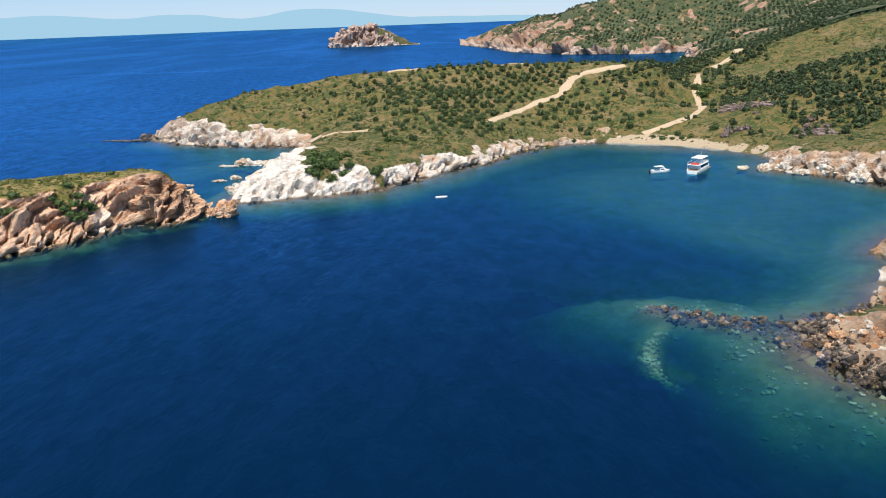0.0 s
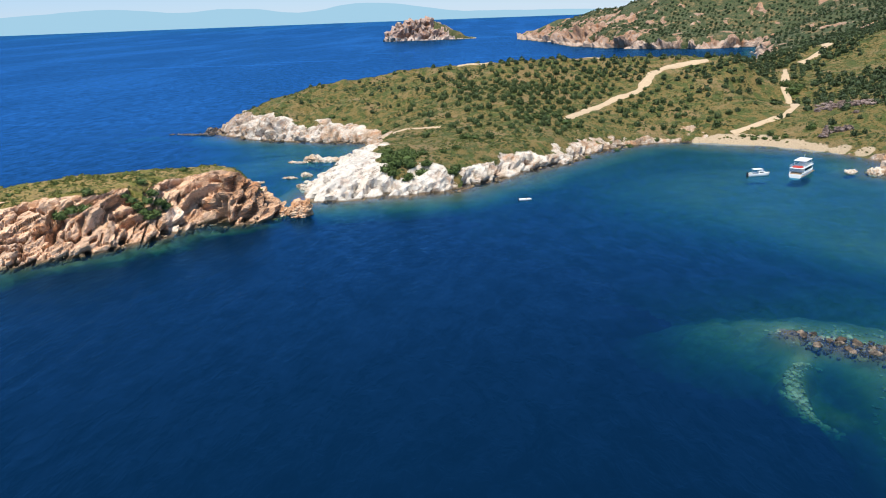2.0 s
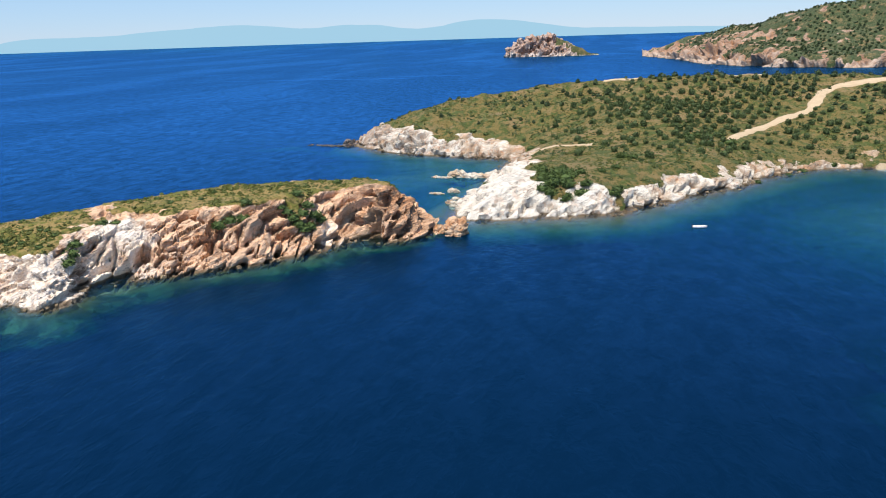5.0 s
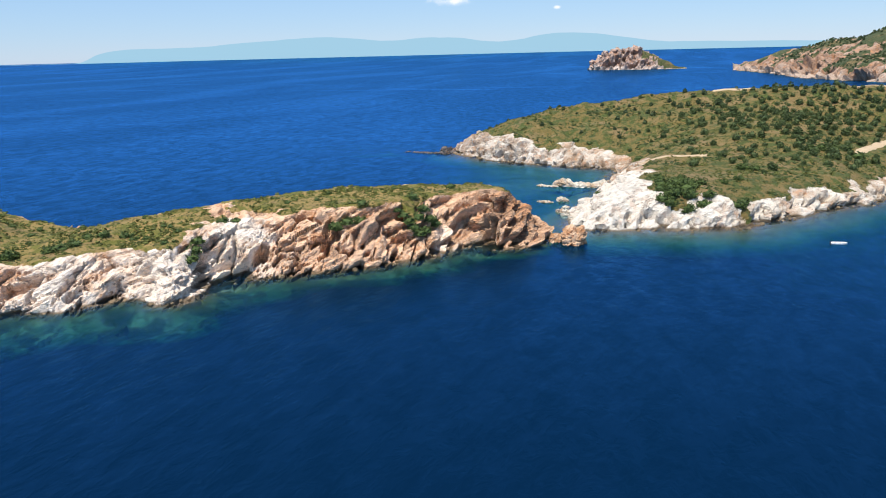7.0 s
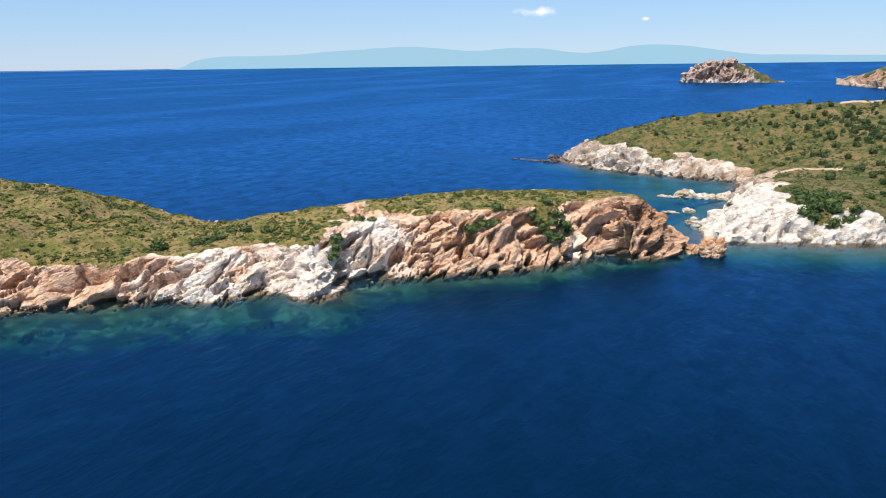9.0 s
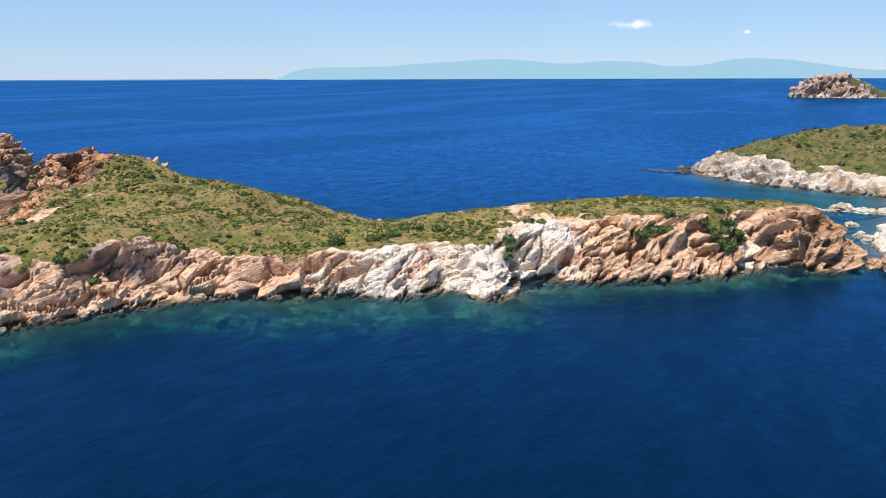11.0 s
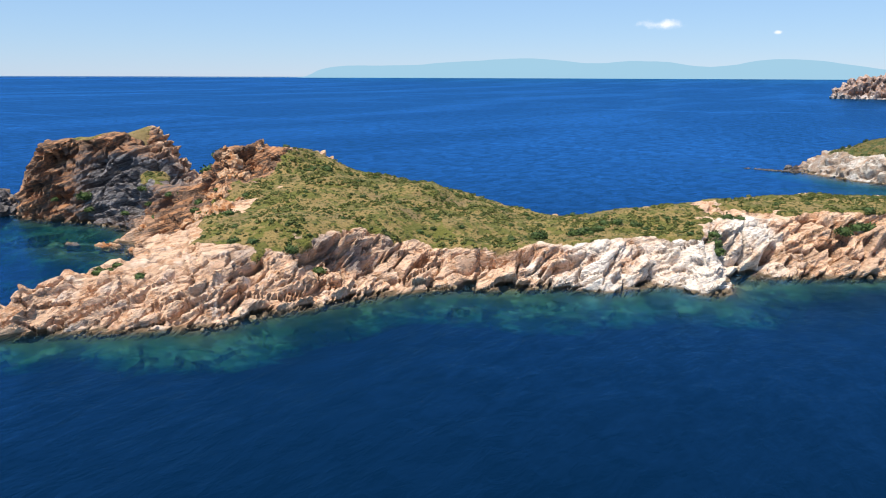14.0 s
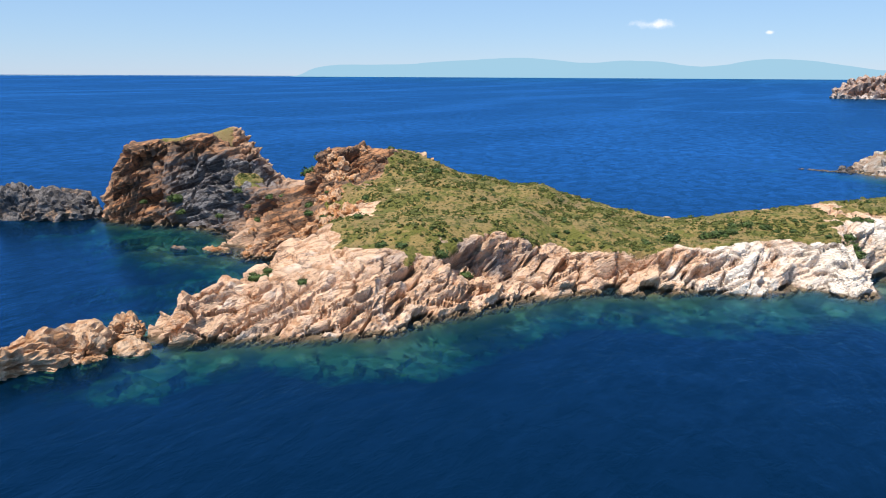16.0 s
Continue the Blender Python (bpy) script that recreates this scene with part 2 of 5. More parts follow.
def main_height(x, y):
    sd = signed(x, y, MAIN_SHORE)
    far = step(620, 900, y + 0.3 * x)
    rough = 1.0 + 4 * far
    sd = sd + rough * (1.6 * vnoise(x / (23 + 30 * far), y / (23 + 30 * far), seed=13) + 0.8 * vnoise(x / (9 + 14 * far), y / (9 + 14 * far), seed=14)) * step(-14, -2, sd)
    steep, cliff = spread(x, y, MAIN_STEEP, 3, 8), spread(x, y, MAIN_CLIFF, 3, 8) * (1 + 0.5 * fbm(x / 14, y / 14, seed=12, octaves=3))
    rise = np.maximum(sd, 0) * steep
    ramp = np.where(sd > 0, cliff * (1 - np.exp(-rise / cliff)) + (0.30 + 0.2 * far) * np.maximum(sd, 0), sd)
    edge = (rise - 1.5 * cliff) * 0.6
    top = spread(x, y, MAIN_TOP, 3.0, 9) * (1 - far) + spread(x, y, FAR_TOP, 3.0, 40) * far
    top = top + 0.9 * fbm(x / 26, y / 26, seed=15) + 0.3 * fbm(x / 6, y / 6, seed=16) + far * 7 * fbm(x / 90, y / 90, seed=18)
    k = 3.0
    m = np.clip(0.5 + 0.5 * (top - ramp) / k, 0, 1)
    land = top * (1 - m) + ramp * m - k * m * (1 - m) * 0.8
    lagoon = np.exp(-(((x - 70) / 40) ** 2 + ((y - 112) / 33) ** 2)) * step(28, 52, x + 5 * fbm(x / 11, y / 11, seed=26))
    beach = np.exp(-(((x - 112) / 42) ** 2 + ((y - 350) / 34) ** 2))
    fall = 0.24 * (1 - 0.75 * beach) + 0.08 * fbm(x / 30, y / 30, seed=19)
    bed = np.maximum(-16, sd * fall * np.where(sd < -12, 1.0 + (-sd - 12) / 22, 1.0))
    bed = np.maximum(bed, -4.6 - 11.4 * (1 - step(0.02, 0.75, lagoon)) + 1.6 * step(0.02, 0.3, lagoon) * fbm(x / 9, y / 9, seed=21))
    bay = np.exp(-(((x - 85) / 92) ** 2 + ((y - 280) / 88) ** 2)) + np.exp(-(((x - 120) / 45) ** 2 + ((y - 200) / 70) ** 2))
    bed = np.maximum(bed, -3.7 - 12.5 * (1 - step(0.05, 0.95, bay)) + 0.8 * fbm(x / 15, y / 15, seed=23))
    sound = np.exp(-(((x + 112) / 46) ** 2 + ((y - 345) / 62) ** 2)) + 0.95 * np.exp(-(((x + 216) / 48) ** 2 + ((y - 440) / 24) ** 2))
    bed = np.maximum(bed, -3.8 - 12.2 * (1 - step(0.12, 0.9, sound)) + 2.2 * step(0.12, 0.4, sound) * fbm(x / 14, y / 14, seed=27))
    lump = fbm(x / 5, y / 5, seed=24)
    for line, top, wide, rough_bed in ((REEF, -2.1, 1.8, 1.2), (BAR, -0.5, 5.0, 0.9), (SHOAL, -3.0, 11.0, 1.4)):
        for (ax, ay), (bx, by) in zip(line, line[1:]):
            t = np.clip(((x - ax) * (bx - ax) + (y - ay) * (by - ay)) / ((bx - ax) ** 2 + (by - ay) ** 2), 0, 1)
            d = np.hypot(x - ax - t * (bx - ax), y - ay - t * (by - ay))
            bed = np.maximum(bed, top - (d / wide) ** 2 * 1.3 + rough_bed * lump)
    bed = np.minimum(bed, np.where(sd < -2.5, -0.7 + 0.5 * fbm(x / 3, y / 3, seed=22), 0.0))
    return np.where(sd > 0, np.maximum(land, 0.02 * sd), bed), sd, edge


def sheet(name, xs, ys, height, lowest, craggy, parts_of_grass, tint, material, sand=(), size=1.0, slate_and_shade=None, umber=None, caves=()):
    """A ground sheet over a grid, its cliffs broken into crags; it stops where the sea bed lies too deep to be seen."""
    gx, gy = np.meshgrid(xs, ys)
    s0 = size
    h, sd, over = height(gx, gy)
    dzdx, dzdy = np.gradient(h, xs, axis=1), np.gradient(h, ys, axis=0)
    slope = np.sqrt(dzdx ** 2 + dzdy ** 2)
    nl = np.sqrt(slope ** 2 + 1)
    nx, ny, nz = -dzdx / nl, -dzdy / nl, 1 / nl
    wx, wy = gx + 10 * s0 * fbm(gx / (10 * s0), gy / (10 * s0), seed=33), gy + 10 * s0 * fbm(gx / (10 * s0), gy / (10 * s0), seed=36)
    bias = spots(wx, wy, parts_of_grass) if parts_of_grass else 0 * gx
    grass = step(-0.9, 1.6, np.clip(over, -8, 3.5) + 2.8 * size * fbm(gx / (7 * size), gy / (7 * size), seed=31) + 6 * bias - 1.1 * np.clip(slope - 0.75, 0, 3))
    grass = grass * step(0.6, 2.2, h + 6 * np.clip(bias, 0, 1))
    rock = (1 - grass) * step(-7, -0.5, h)
    s = size
    # slabs of rock that dip along the shore, undercut and split by cracks
    some = (rock > 0.02) & (h > -4)
    x, y, w = gx[some], gy[some], h[some] / s
    u, v = (x * 0.68 + y * 0.73) / s, (x * 0.73 - y * 0.68) / s
    wob, wob2 = fbm(u / 14, v / 14, w / 10, 40, 3), fbm(u / 5, v / 5, w / 4, 43, 3)
    bu, bv = u + w * 0.45 + 1.6 * wob2, w * 1.05 - u * 0.5 - 0.15 * v + 3.0 * wob + 0.6 * wob2
    big = ridged(bu / 24, v / 15, bv / 9, 41, 2)
    slab = bv / 3.8 + 0.5 * vnoise(bu / 18, v / 18, bv / 30, 45)
    f = slab - np.floor(slab)
    ledge = np.where(f < 0.9, f / 0.9, (1 - f) / 0.1) * (0.3 + 1.2 * lattice(np.floor(slab), np.floor(bu / 16 + 0.4 * wob), 0 * slab, 49))
    block, joint = facets(bu / 13, v / 9, bv / 3.2, 42)
    stone, gap = facets(bu / 5.2, v / 4, bv / 1.4, 46)
    chip, _ = facets(bu / 1.5, v / 1.5, bv / 0.8, 52)
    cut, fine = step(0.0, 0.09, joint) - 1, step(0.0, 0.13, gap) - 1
    much = step(-0.3, 0.4, fbm(u / 12, v / 12, w / 12, 47, 2))
    slabs = step(-0.2, 0.35, fbm(u / 8, v / 8, w / 6, 48, 2))
    pocket = step(0.18, 0.34, fbm(bu / 9, v / 8, bv / 2.8, 55, 3))
    out = 1.1 * big + (0.7 + 2.1 * slabs) * (ledge - 0.5) + 1.5 * block + 2.4 * cut - 3.6 * pocket + (0.18 + 0.5 * much) * (stone + 1.5 * fine) + 0.22 * much * chip
    push, crack_shade = np.zeros(gx.shape), np.zeros(gx.shape)
    push[some] = (craggy(x, y) if callable(craggy) else craggy) * s * out
    crack_shade[some] = -0.7 * cut - 0.3 * fine
    push[1:-1, 1:-1] = 0.8 * push[1:-1, 1:-1] + 0.05 * (push[:-2, 1:-1] + push[2:, 1:-1] + push[1:-1, :-2] + push[1:-1, 2:])
    push = push * rock * step(-3, 0.6, h) * step(-2.5, 1.2, sd) * (0.35 + 0.65 * step(0.2, 0.7, slope)) * (0.35 + 0.65 * np.maximum(step(0.5, -2.5, over), step(-0.25, -0.7, bias)))
    push = push - rock * (spots(gx, gy, caves) if caves else 0)
    push = push + grass * (0.22 * s * fbm(gx / 2.2, gy / 2.2, seed=51, octaves=3) * step(0, 2, h))
    lip = push * (0.9 + 0.5 * rock * step(0.4, 1.2, slope))
    px, py, pz = gx + nx * lip, gy + ny * lip, h + nz * push
    keep = h > lowest
    full = keep[:-1, :-1] & keep[1:, :-1] & keep[:-1, 1:] & keep[1:, 1:]
    index = np.arange(gx.size).reshape(gx.shape)
    quads = np.stack([index[:-1, :-1][full], index[:-1, 1:][full], index[1:, 1:][full], index[1:, :-1][full]], 1)
    used = np.unique(quads)
    remap = np.zeros(gx.size, np.int64)
    remap[used] = np.arange(len(used))
    mesh = bpy.data.meshes.new(name)
    co = np.stack([px, py, pz], -1).reshape(-1, 3)[used]
    mesh.vertices.add(len(co))
    mesh.vertices.foreach_set("co", co.ravel())
    mesh.loops.add(quads.size)
    mesh.loops.foreach_set("vertex_index", remap[quads].ravel().astype(np.int32))
    mesh.polygons.add(len(quads))
    mesh.polygons.foreach_set("loop_start", np.arange(0, quads.size, 4, dtype=np.int32))
    mesh.update(calc_edges=True)
    shore_sand = spots(gx, gy, sand) if sand else 0 * gx
    for key, value in (("grass", grass), ("pale", tint(gx, gy, h)), ("slate_and_shade", slate_and_shade(gx, gy, h) if slate_and_shade else 0 * h), ("umber", umber(gx, gy, h) if umber else 0 * h), ("sand", np.clip(shore_sand, 0, 1)), ("crack_shade", crack_shade)):
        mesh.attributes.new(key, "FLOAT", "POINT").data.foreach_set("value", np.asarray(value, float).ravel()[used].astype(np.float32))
    mesh.materials.append(material)
    mesh.polygons.foreach_set("use_smooth", grass.ravel()[quads].mean(1) > 0.4)
    ob = new(name, mesh)
    return tagged(ob, kind="structure"), (gx, gy, pz, grass, h, slope)


# ---- materials ----
class Nodes:
    """A small helper to write node materials as sums."""

    def __init__(self, name):
        self.material = bpy.data.materials.new(name)
        self.material.use_nodes = True
        self.tree = self.material.node_tree
        self.shader = self.tree.nodes["Principled BSDF"]
        self.place = self.tree.nodes.new("ShaderNodeNewGeometry").outputs["Position"]

    def put(self, socket, value):
        if isinstance(value, bpy.types.NodeSocket):
            self.tree.links.new(value, socket)
        else:
            socket.default_value = value

    def noise(self, scale, detail=4.0, rough=0.55, at=None, distort=0.0):
        n = self.tree.nodes.new("ShaderNodeTexNoise")
        n.inputs["Scale"].default_value, n.inputs["Detail"].default_value, n.inputs["Roughness"].default_value = scale, detail, rough
        n.inputs["Distortion"].default_value = distort
        self.tree.links.new(at or self.place, n.inputs["Vector"])
        return n.outputs["Fac"]

    def warp(self, by, scale):
        """Places pushed about by noise."""
        n = self.tree.nodes.new("ShaderNodeTexNoise")
        n.inputs["Scale"].default_value, n.inputs["Detail"].default_value = scale, 4.0
        self.tree.links.new(self.place, n.inputs["Vector"])
        add = self.tree.nodes.new("ShaderNodeVectorMath")
        add.operation = "MULTIPLY_ADD"
        self.tree.links.new(n.outputs["Color"], add.inputs[0])
        add.inputs[1].default_value = (by, by, by)
        self.tree.links.new(self.place, add.inputs[2])
        return add.outputs[0]

    def voronoi(self, scale, feature="F1", at=None, out="Distance"):
        n = self.tree.nodes.new("ShaderNodeTexVoronoi")
        n.feature = feature
        n.inputs["Scale"].default_value = scale
        self.tree.links.new(at or self.place, n.inputs["Vector"])
        return n.outputs[out]

    def stretch(self, sx, sy, sz, turn=(0, 0, 0), at=None):
        n = self.tree.nodes.new("ShaderNodeMapping")
        n.inputs["Scale"].default_value, n.inputs["Rotation"].default_value = (sx, sy, sz), [radians(a) for a in turn]
        self.tree.links.new(at or self.place, n.inputs["Vector"])
        return n.outputs["Vector"]

    def bedded(self, su, sv, sw):
        """Places along, across and up through the dipping beds of rock."""
        xyz = self.tree.nodes.new("ShaderNodeSeparateXYZ")
        self.put(xyz.inputs[0], self.place)
        x, y, z = xyz.outputs
        u = self.math("ADD", self.math("MULTIPLY", x, 0.68), self.math("MULTIPLY", y, 0.73))
        v = self.math("SUBTRACT", self.math("MULTIPLY", x, 0.73), self.math("MULTIPLY", y, 0.68))
        w = self.math("SUBTRACT", self.math("MULTIPLY", z, 1.1), self.math("MULTIPLY", u, 0.32))
        out = self.tree.nodes.new("ShaderNodeCombineXYZ")
        for socket, value, k in zip(out.inputs, (u, v, w), (su, sv, sw)):
            self.put(socket, self.math("MULTIPLY", value, k))
        return out.outputs[0]

    def attribute(self, name):
        n = self.tree.nodes.new("ShaderNodeAttribute")
        n.attribute_name = name
        return n.outputs["Fac"]

    def math(self, op, a, b=0.0, clamp=False):
        n = self.tree.nodes.new("ShaderNodeMath")
        n.operation, n.use_clamp = op, clamp
        self.put(n.inputs[0], a), self.put(n.inputs[1], b)
        return n.outputs[0]

    def ramp(self, x, lo, hi, a=0.0, b=1.0):
        n = self.tree.nodes.new("ShaderNodeMapRange")
        n.interpolation_type = "SMOOTHSTEP"
        for key, value in (("Value", x), ("From Min", lo), ("From Max", hi), ("To Min", a), ("To Max", b)):
            self.put(n.inputs[key], value)
        return n.outputs["Result"]

    def mix(self, f, a, b, blend="MIX"):
        n = self.tree.nodes.new("ShaderNodeMix")
        n.data_type, n.blend_type = "RGBA", blend
        self.put(n.inputs[0], f)
        for socket, value in ((n.inputs[6], a), (n.inputs[7], b)):
            self.put(socket, (*value, 1.0) if isinstance(value, tuple) else value)
        return n.outputs[2]

    def random(self):
        return self.tree.nodes.new("ShaderNodeObjectInfo").outputs["Random"]

    def island(self):
        return self.tree.nodes.new("ShaderNodeNewGeometry").outputs["Random Per Island"]

    def bump(self, height, distance, strength=1.0, below=None):
        n = self.tree.nodes.new("ShaderNodeBump")
        n.inputs["Distance"].default_value, n.inputs["Strength"].default_value = distance, strength
        self.put(n.inputs["Height"], height)
        if below:
            self.put(n.inputs["Normal"], below)
        return n.outputs["Normal"]

    def finish(self, colour, rough=0.8, normal=None, metal=0.0):
        self.put(self.shader.inputs["Base Color"], (*colour, 1.0) if isinstance(colour, tuple) else colour)
        self.put(self.shader.inputs["Roughness"], rough)
        self.put(self.shader.inputs["Metallic"], metal)
        if normal:
            self.put(self.shader.inputs["Normal"], normal)
        return self.material


def ground_material(name, warm, white, grey, size=1.0, dry=(0.20, 0.132, 0.044), fresh=(0.075, 0.092, 0.018), weeds=0.52, flagged=0.3):
    """Rock, scrubby grass and sand on one ground, told apart by the sheet's own fields and broken up by noise."""
    n = Nodes(name)
    z = n.tree.nodes.new("ShaderNodeSeparateXYZ")
    n.put(z.inputs[0], n.place)
    z = z.outputs["Z"]
    grain = n.noise(1.4 / size, 6, 0.65)
    patch = n.noise(0.16 / size, 5, 0.6)
    beds = n.noise(0.5 / size, 6, 0.7, n.bedded(0.3, 0.6, 1.6), 0.4)
    pale = n.ramp(n.math("ADD", n.attribute("pale"), n.math("MULTIPLY", n.math("SUBTRACT", patch, 0.5), 1.5)), 0.25, 0.75)
    rock = n.mix(pale, n.mix(n.ramp(beds, 0.38, 0.62), warm, tuple(c * 0.78 for c in warm)), n.mix(n.ramp(beds, 0.3, 0.55), tuple(c * 0.86 for c in white), white))
    rust = n.ramp(n.noise(0.30 / size, 6, 0.72), 0.515, 0.60)
    rock = n.mix(n.math("MULTIPLY", rust, n.math("SUBTRACT", 0.72, n.math("MULTIPLY", pale, 0.4))), rock, n.mix(grain, (0.55, 0.25, 0.10), (0.40, 0.19, 0.09)))
    streak = n.ramp(n.noise(0.42 / size, 7, 0.75, n.bedded(0.35, 0.7, 1.3), 0.8), 0.555, 0.62)
    rock = n.mix(n.math("MULTIPLY", streak, 0.7), rock, n.mix(beds, (0.11, 0.075, 0.052), (0.26, 0.185, 0.145)))
    rock = n.mix(n.math("MULTIPLY", n.attribute("umber"), 0.9), rock, n.mix(n.ramp(beds, 0.40, 0.55), (0.50, 0.225, 0.095), (0.085, 0.048, 0.03)))
    rock = n.mix(n.attribute("slate_and_shade"), rock, n.mix(n.ramp(beds, 0.4, 0.6), (0.06, 0.052, 0.054), (0.28, 0.255, 0.25)))
    rock = n.mix(n.ramp(n.noise(0.21 / size, 6, 0.75), 0.62, 0.72), rock, grey)
    rock = n.mix(n.math("MULTIPLY", n.ramp(grain, 0.57, 0.70), 0.38), rock, (0.075, 0.055, 0.042))
    # shade inside the crevices put into the rock colour, as dark brown
    rock = n.mix(n.math("MULTIPLY", n.attribute("crack_shade"), 0.45), rock, (0.07, 0.05, 0.036))
    # weed and wet rock by the water line, brown and green under it
    wet = n.ramp(n.math("ADD", z, n.math("MULTIPLY", n.math("SUBTRACT", patch, 0.5), 1.6)), 0.2, 0.85, 1.0, 0.0)
    rock = n.mix(n.math("MULTIPLY", wet, 0.88), rock, n.mix(grain, (0.05, 0.032, 0.016), (0.15, 0.10, 0.045)))
    flags = n.tree.nodes.new("ShaderNodeSeparateColor")
    n.put(flags.inputs[0], n.voronoi(0.21, "F1", n.warp(2.2, 0.35), "Color"))
    stones = n.tree.nodes.new("ShaderNodeSeparateColor")
    n.put(stones.inputs[0], n.voronoi(0.62, "F1", n.warp(0.9, 0.9), "Color"))
    weed = n.ramp(n.math("ADD", n.noise(0.10 / size, 5, 0.6), n.math("MULTIPLY", n.math("SUBTRACT", flags.outputs[0], 0.5), 0.16 * flagged)), weeds - (0.01 if flagged > 0.5 else 0.05), weeds + (0.03 if flagged > 0.5 else 0.06))
    sandy = n.noise(0.5, 6, 0.75)
    bed = n.mix(n.math("ADD", n.math("MULTIPLY", flags.outputs[1], flagged), n.math("MULTIPLY", sandy, 1 - flagged)), (0.075, 0.10, 0.055), (0.22, 0.245, 0.15))
    bed = n.mix(n.math("MULTIPLY", n.ramp(stones.outputs[0], 0.76, 0.82), flagged), bed, n.mix(sandy, (0.22, 0.21, 0.14), (0.45, 0.42, 0.32)))
    bed = n.mix(n.math("MULTIPLY", n.ramp(stones.outputs[1], 0.70, 0.78), flagged), bed, (0.07, 0.07, 0.04))
    bed = n.mix(weed, bed, (0.035, 0.048, 0.026))
    # olive brown shallows, reaching deeper to paint in the cliffs' dark reflection
    bed = n.mix(n.math("MULTIPLY", n.ramp(n.math("ADD", z, n.math("MULTIPLY", n.math("SUBTRACT", patch, 0.5), 2.0)), -2.7, -0.9), 0.85), bed, n.mix(stones.outputs[2], (0.06, 0.05, 0.022), (0.15, 0.125, 0.055)))
    rock = n.mix(n.ramp(z, -0.3, -1.2), rock, bed)
    # dry grass, green herbs and bare soil
    herbs = n.noise(0.22, 6, 0.70)
    tuft = n.noise(2.3, 5, 0.7)
    green = n.mix(n.ramp(herbs, 0.475, 0.565), dry, fresh)
    green = n.mix(n.ramp(tuft, 0.54, 0.74), green, (0.04, 0.055, 0.012))
    green = n.mix(n.math("MULTIPLY", n.ramp(n.noise(0.06, 5, 0.65), 0.50, 0.64), 0.75), green, n.mix(tuft, (0.16, 0.095, 0.035), (0.30, 0.21, 0.10)))
    green = n.mix(n.ramp(n.noise(0.15, 6, 0.7), 0.555, 0.60), green, n.mix(tuft, tuple(c * 1.35 for c in fresh), tuple(c * 0.75 for c in fresh)))
    green = n.mix(n.ramp(n.noise(0.24, 6, 0.7, n.stretch(1, 1, 1, (40, 0, 0))), 0.58, 0.63), green, tuple(c * 0.55 for c in fresh))
    green = n.mix(n.ramp(n.noise(0.9, 5, 0.75), 0.66, 0.71), green, (0.34, 0.27, 0.17))
    cover = n.ramp(n.math("ADD", n.attribute("grass"), n.math("MULTIPLY", n.math("SUBTRACT", n.noise(0.75 / size, 6, 0.75), 0.5), 1.3)), 0.42, 0.58)
    colour = n.mix(cover, rock, green)
    sand = n.ramp(n.math("ADD", n.attribute("sand"), n.math("MULTIPLY", n.math("SUBTRACT", n.noise(0.3, 5, 0.7), 0.5), 0.5)), 0.42, 0.55)
    colour = n.mix(sand, colour, n.mix(grain, (0.50, 0.39, 0.26), (0.36, 0.27, 0.17)))
    lumps = n.math("ADD", n.noise(0.9 / size, 8, 0.75), n.math("ADD", n.math("MULTIPLY", n.voronoi(0.9 / size, "DISTANCE_TO_EDGE", n.bedded(0.5, 0.8, 1.5)), 0.8), n.noise(1.6 / size, 6, 0.7, n.bedded(0.25, 0.7, 1.4))))
    return n.finish(colour, 0.92, n.bump(n.math("MULTIPLY", lumps, n.ramp(z, -1.4, -0.2, 0.15, 1.0)), 0.68 * size, 1.0))


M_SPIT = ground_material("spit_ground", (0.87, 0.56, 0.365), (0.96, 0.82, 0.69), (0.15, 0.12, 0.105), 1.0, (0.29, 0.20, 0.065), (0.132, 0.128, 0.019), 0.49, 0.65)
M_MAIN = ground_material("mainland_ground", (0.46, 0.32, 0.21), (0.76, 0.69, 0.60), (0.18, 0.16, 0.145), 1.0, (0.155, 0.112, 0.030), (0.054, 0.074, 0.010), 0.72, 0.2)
M_FAR = ground_material("far_ground", (0.38, 0.23, 0.15), (0.50, 0.38, 0.30), (0.15, 0.12, 0.10), 2.5, (0.07, 0.08, 0.03), (0.03, 0.054, 0.014))


def spit_tint(x, y, h):
    """Pale marble in the middle of the spit, orange and dark rock at its ends."""
    return np.clip(0.18 + spots(x, y, [(-128, 211, 16, -0.3), (-160, 172, 16, 0.7), (-185, 158, 14, 0.45), (-140, 203, 14, 0.12), (-155, 198, 9, 0.5), (-107, 230, 5, 0.5), (-240, 95, 20, 0.15), (-120, 220, 14, -0.3),
                                       (-90, 246, 12, -0.6), (-300, 155, 25, -0.7), (-365, 160, 30, -0.5), (-262, 78, 14, 0.1)]), 0, 1)


def spit_slate_and_shade(x, y, h):
    """Dark slaty rock low on the stack, painted shade in a broken strip along the cliff."""
    low = spots(x, y, [(-357, 158, 15, 1.6), (-340, 158, 14, 0.9)]) * step(27, 17, h + 5 * fbm(x / 9, y / 9, h / 9, 61, 3))
    # overhang shade below the cliff top, put into the rock colour
    shade_band = spots(x, y, [(-237, 120, 5, 1.3), (-231, 128, 5, 1.2), (-226, 138, 4, 0.9), (-246, 108, 4, 0.6)]) * step(-0.35, 0.25, fbm(x / 5, y / 5, h / 5, 62, 3)) * step(3, 6, h)
    return np.clip(low + 0.8 * shade_band, 0, 1)


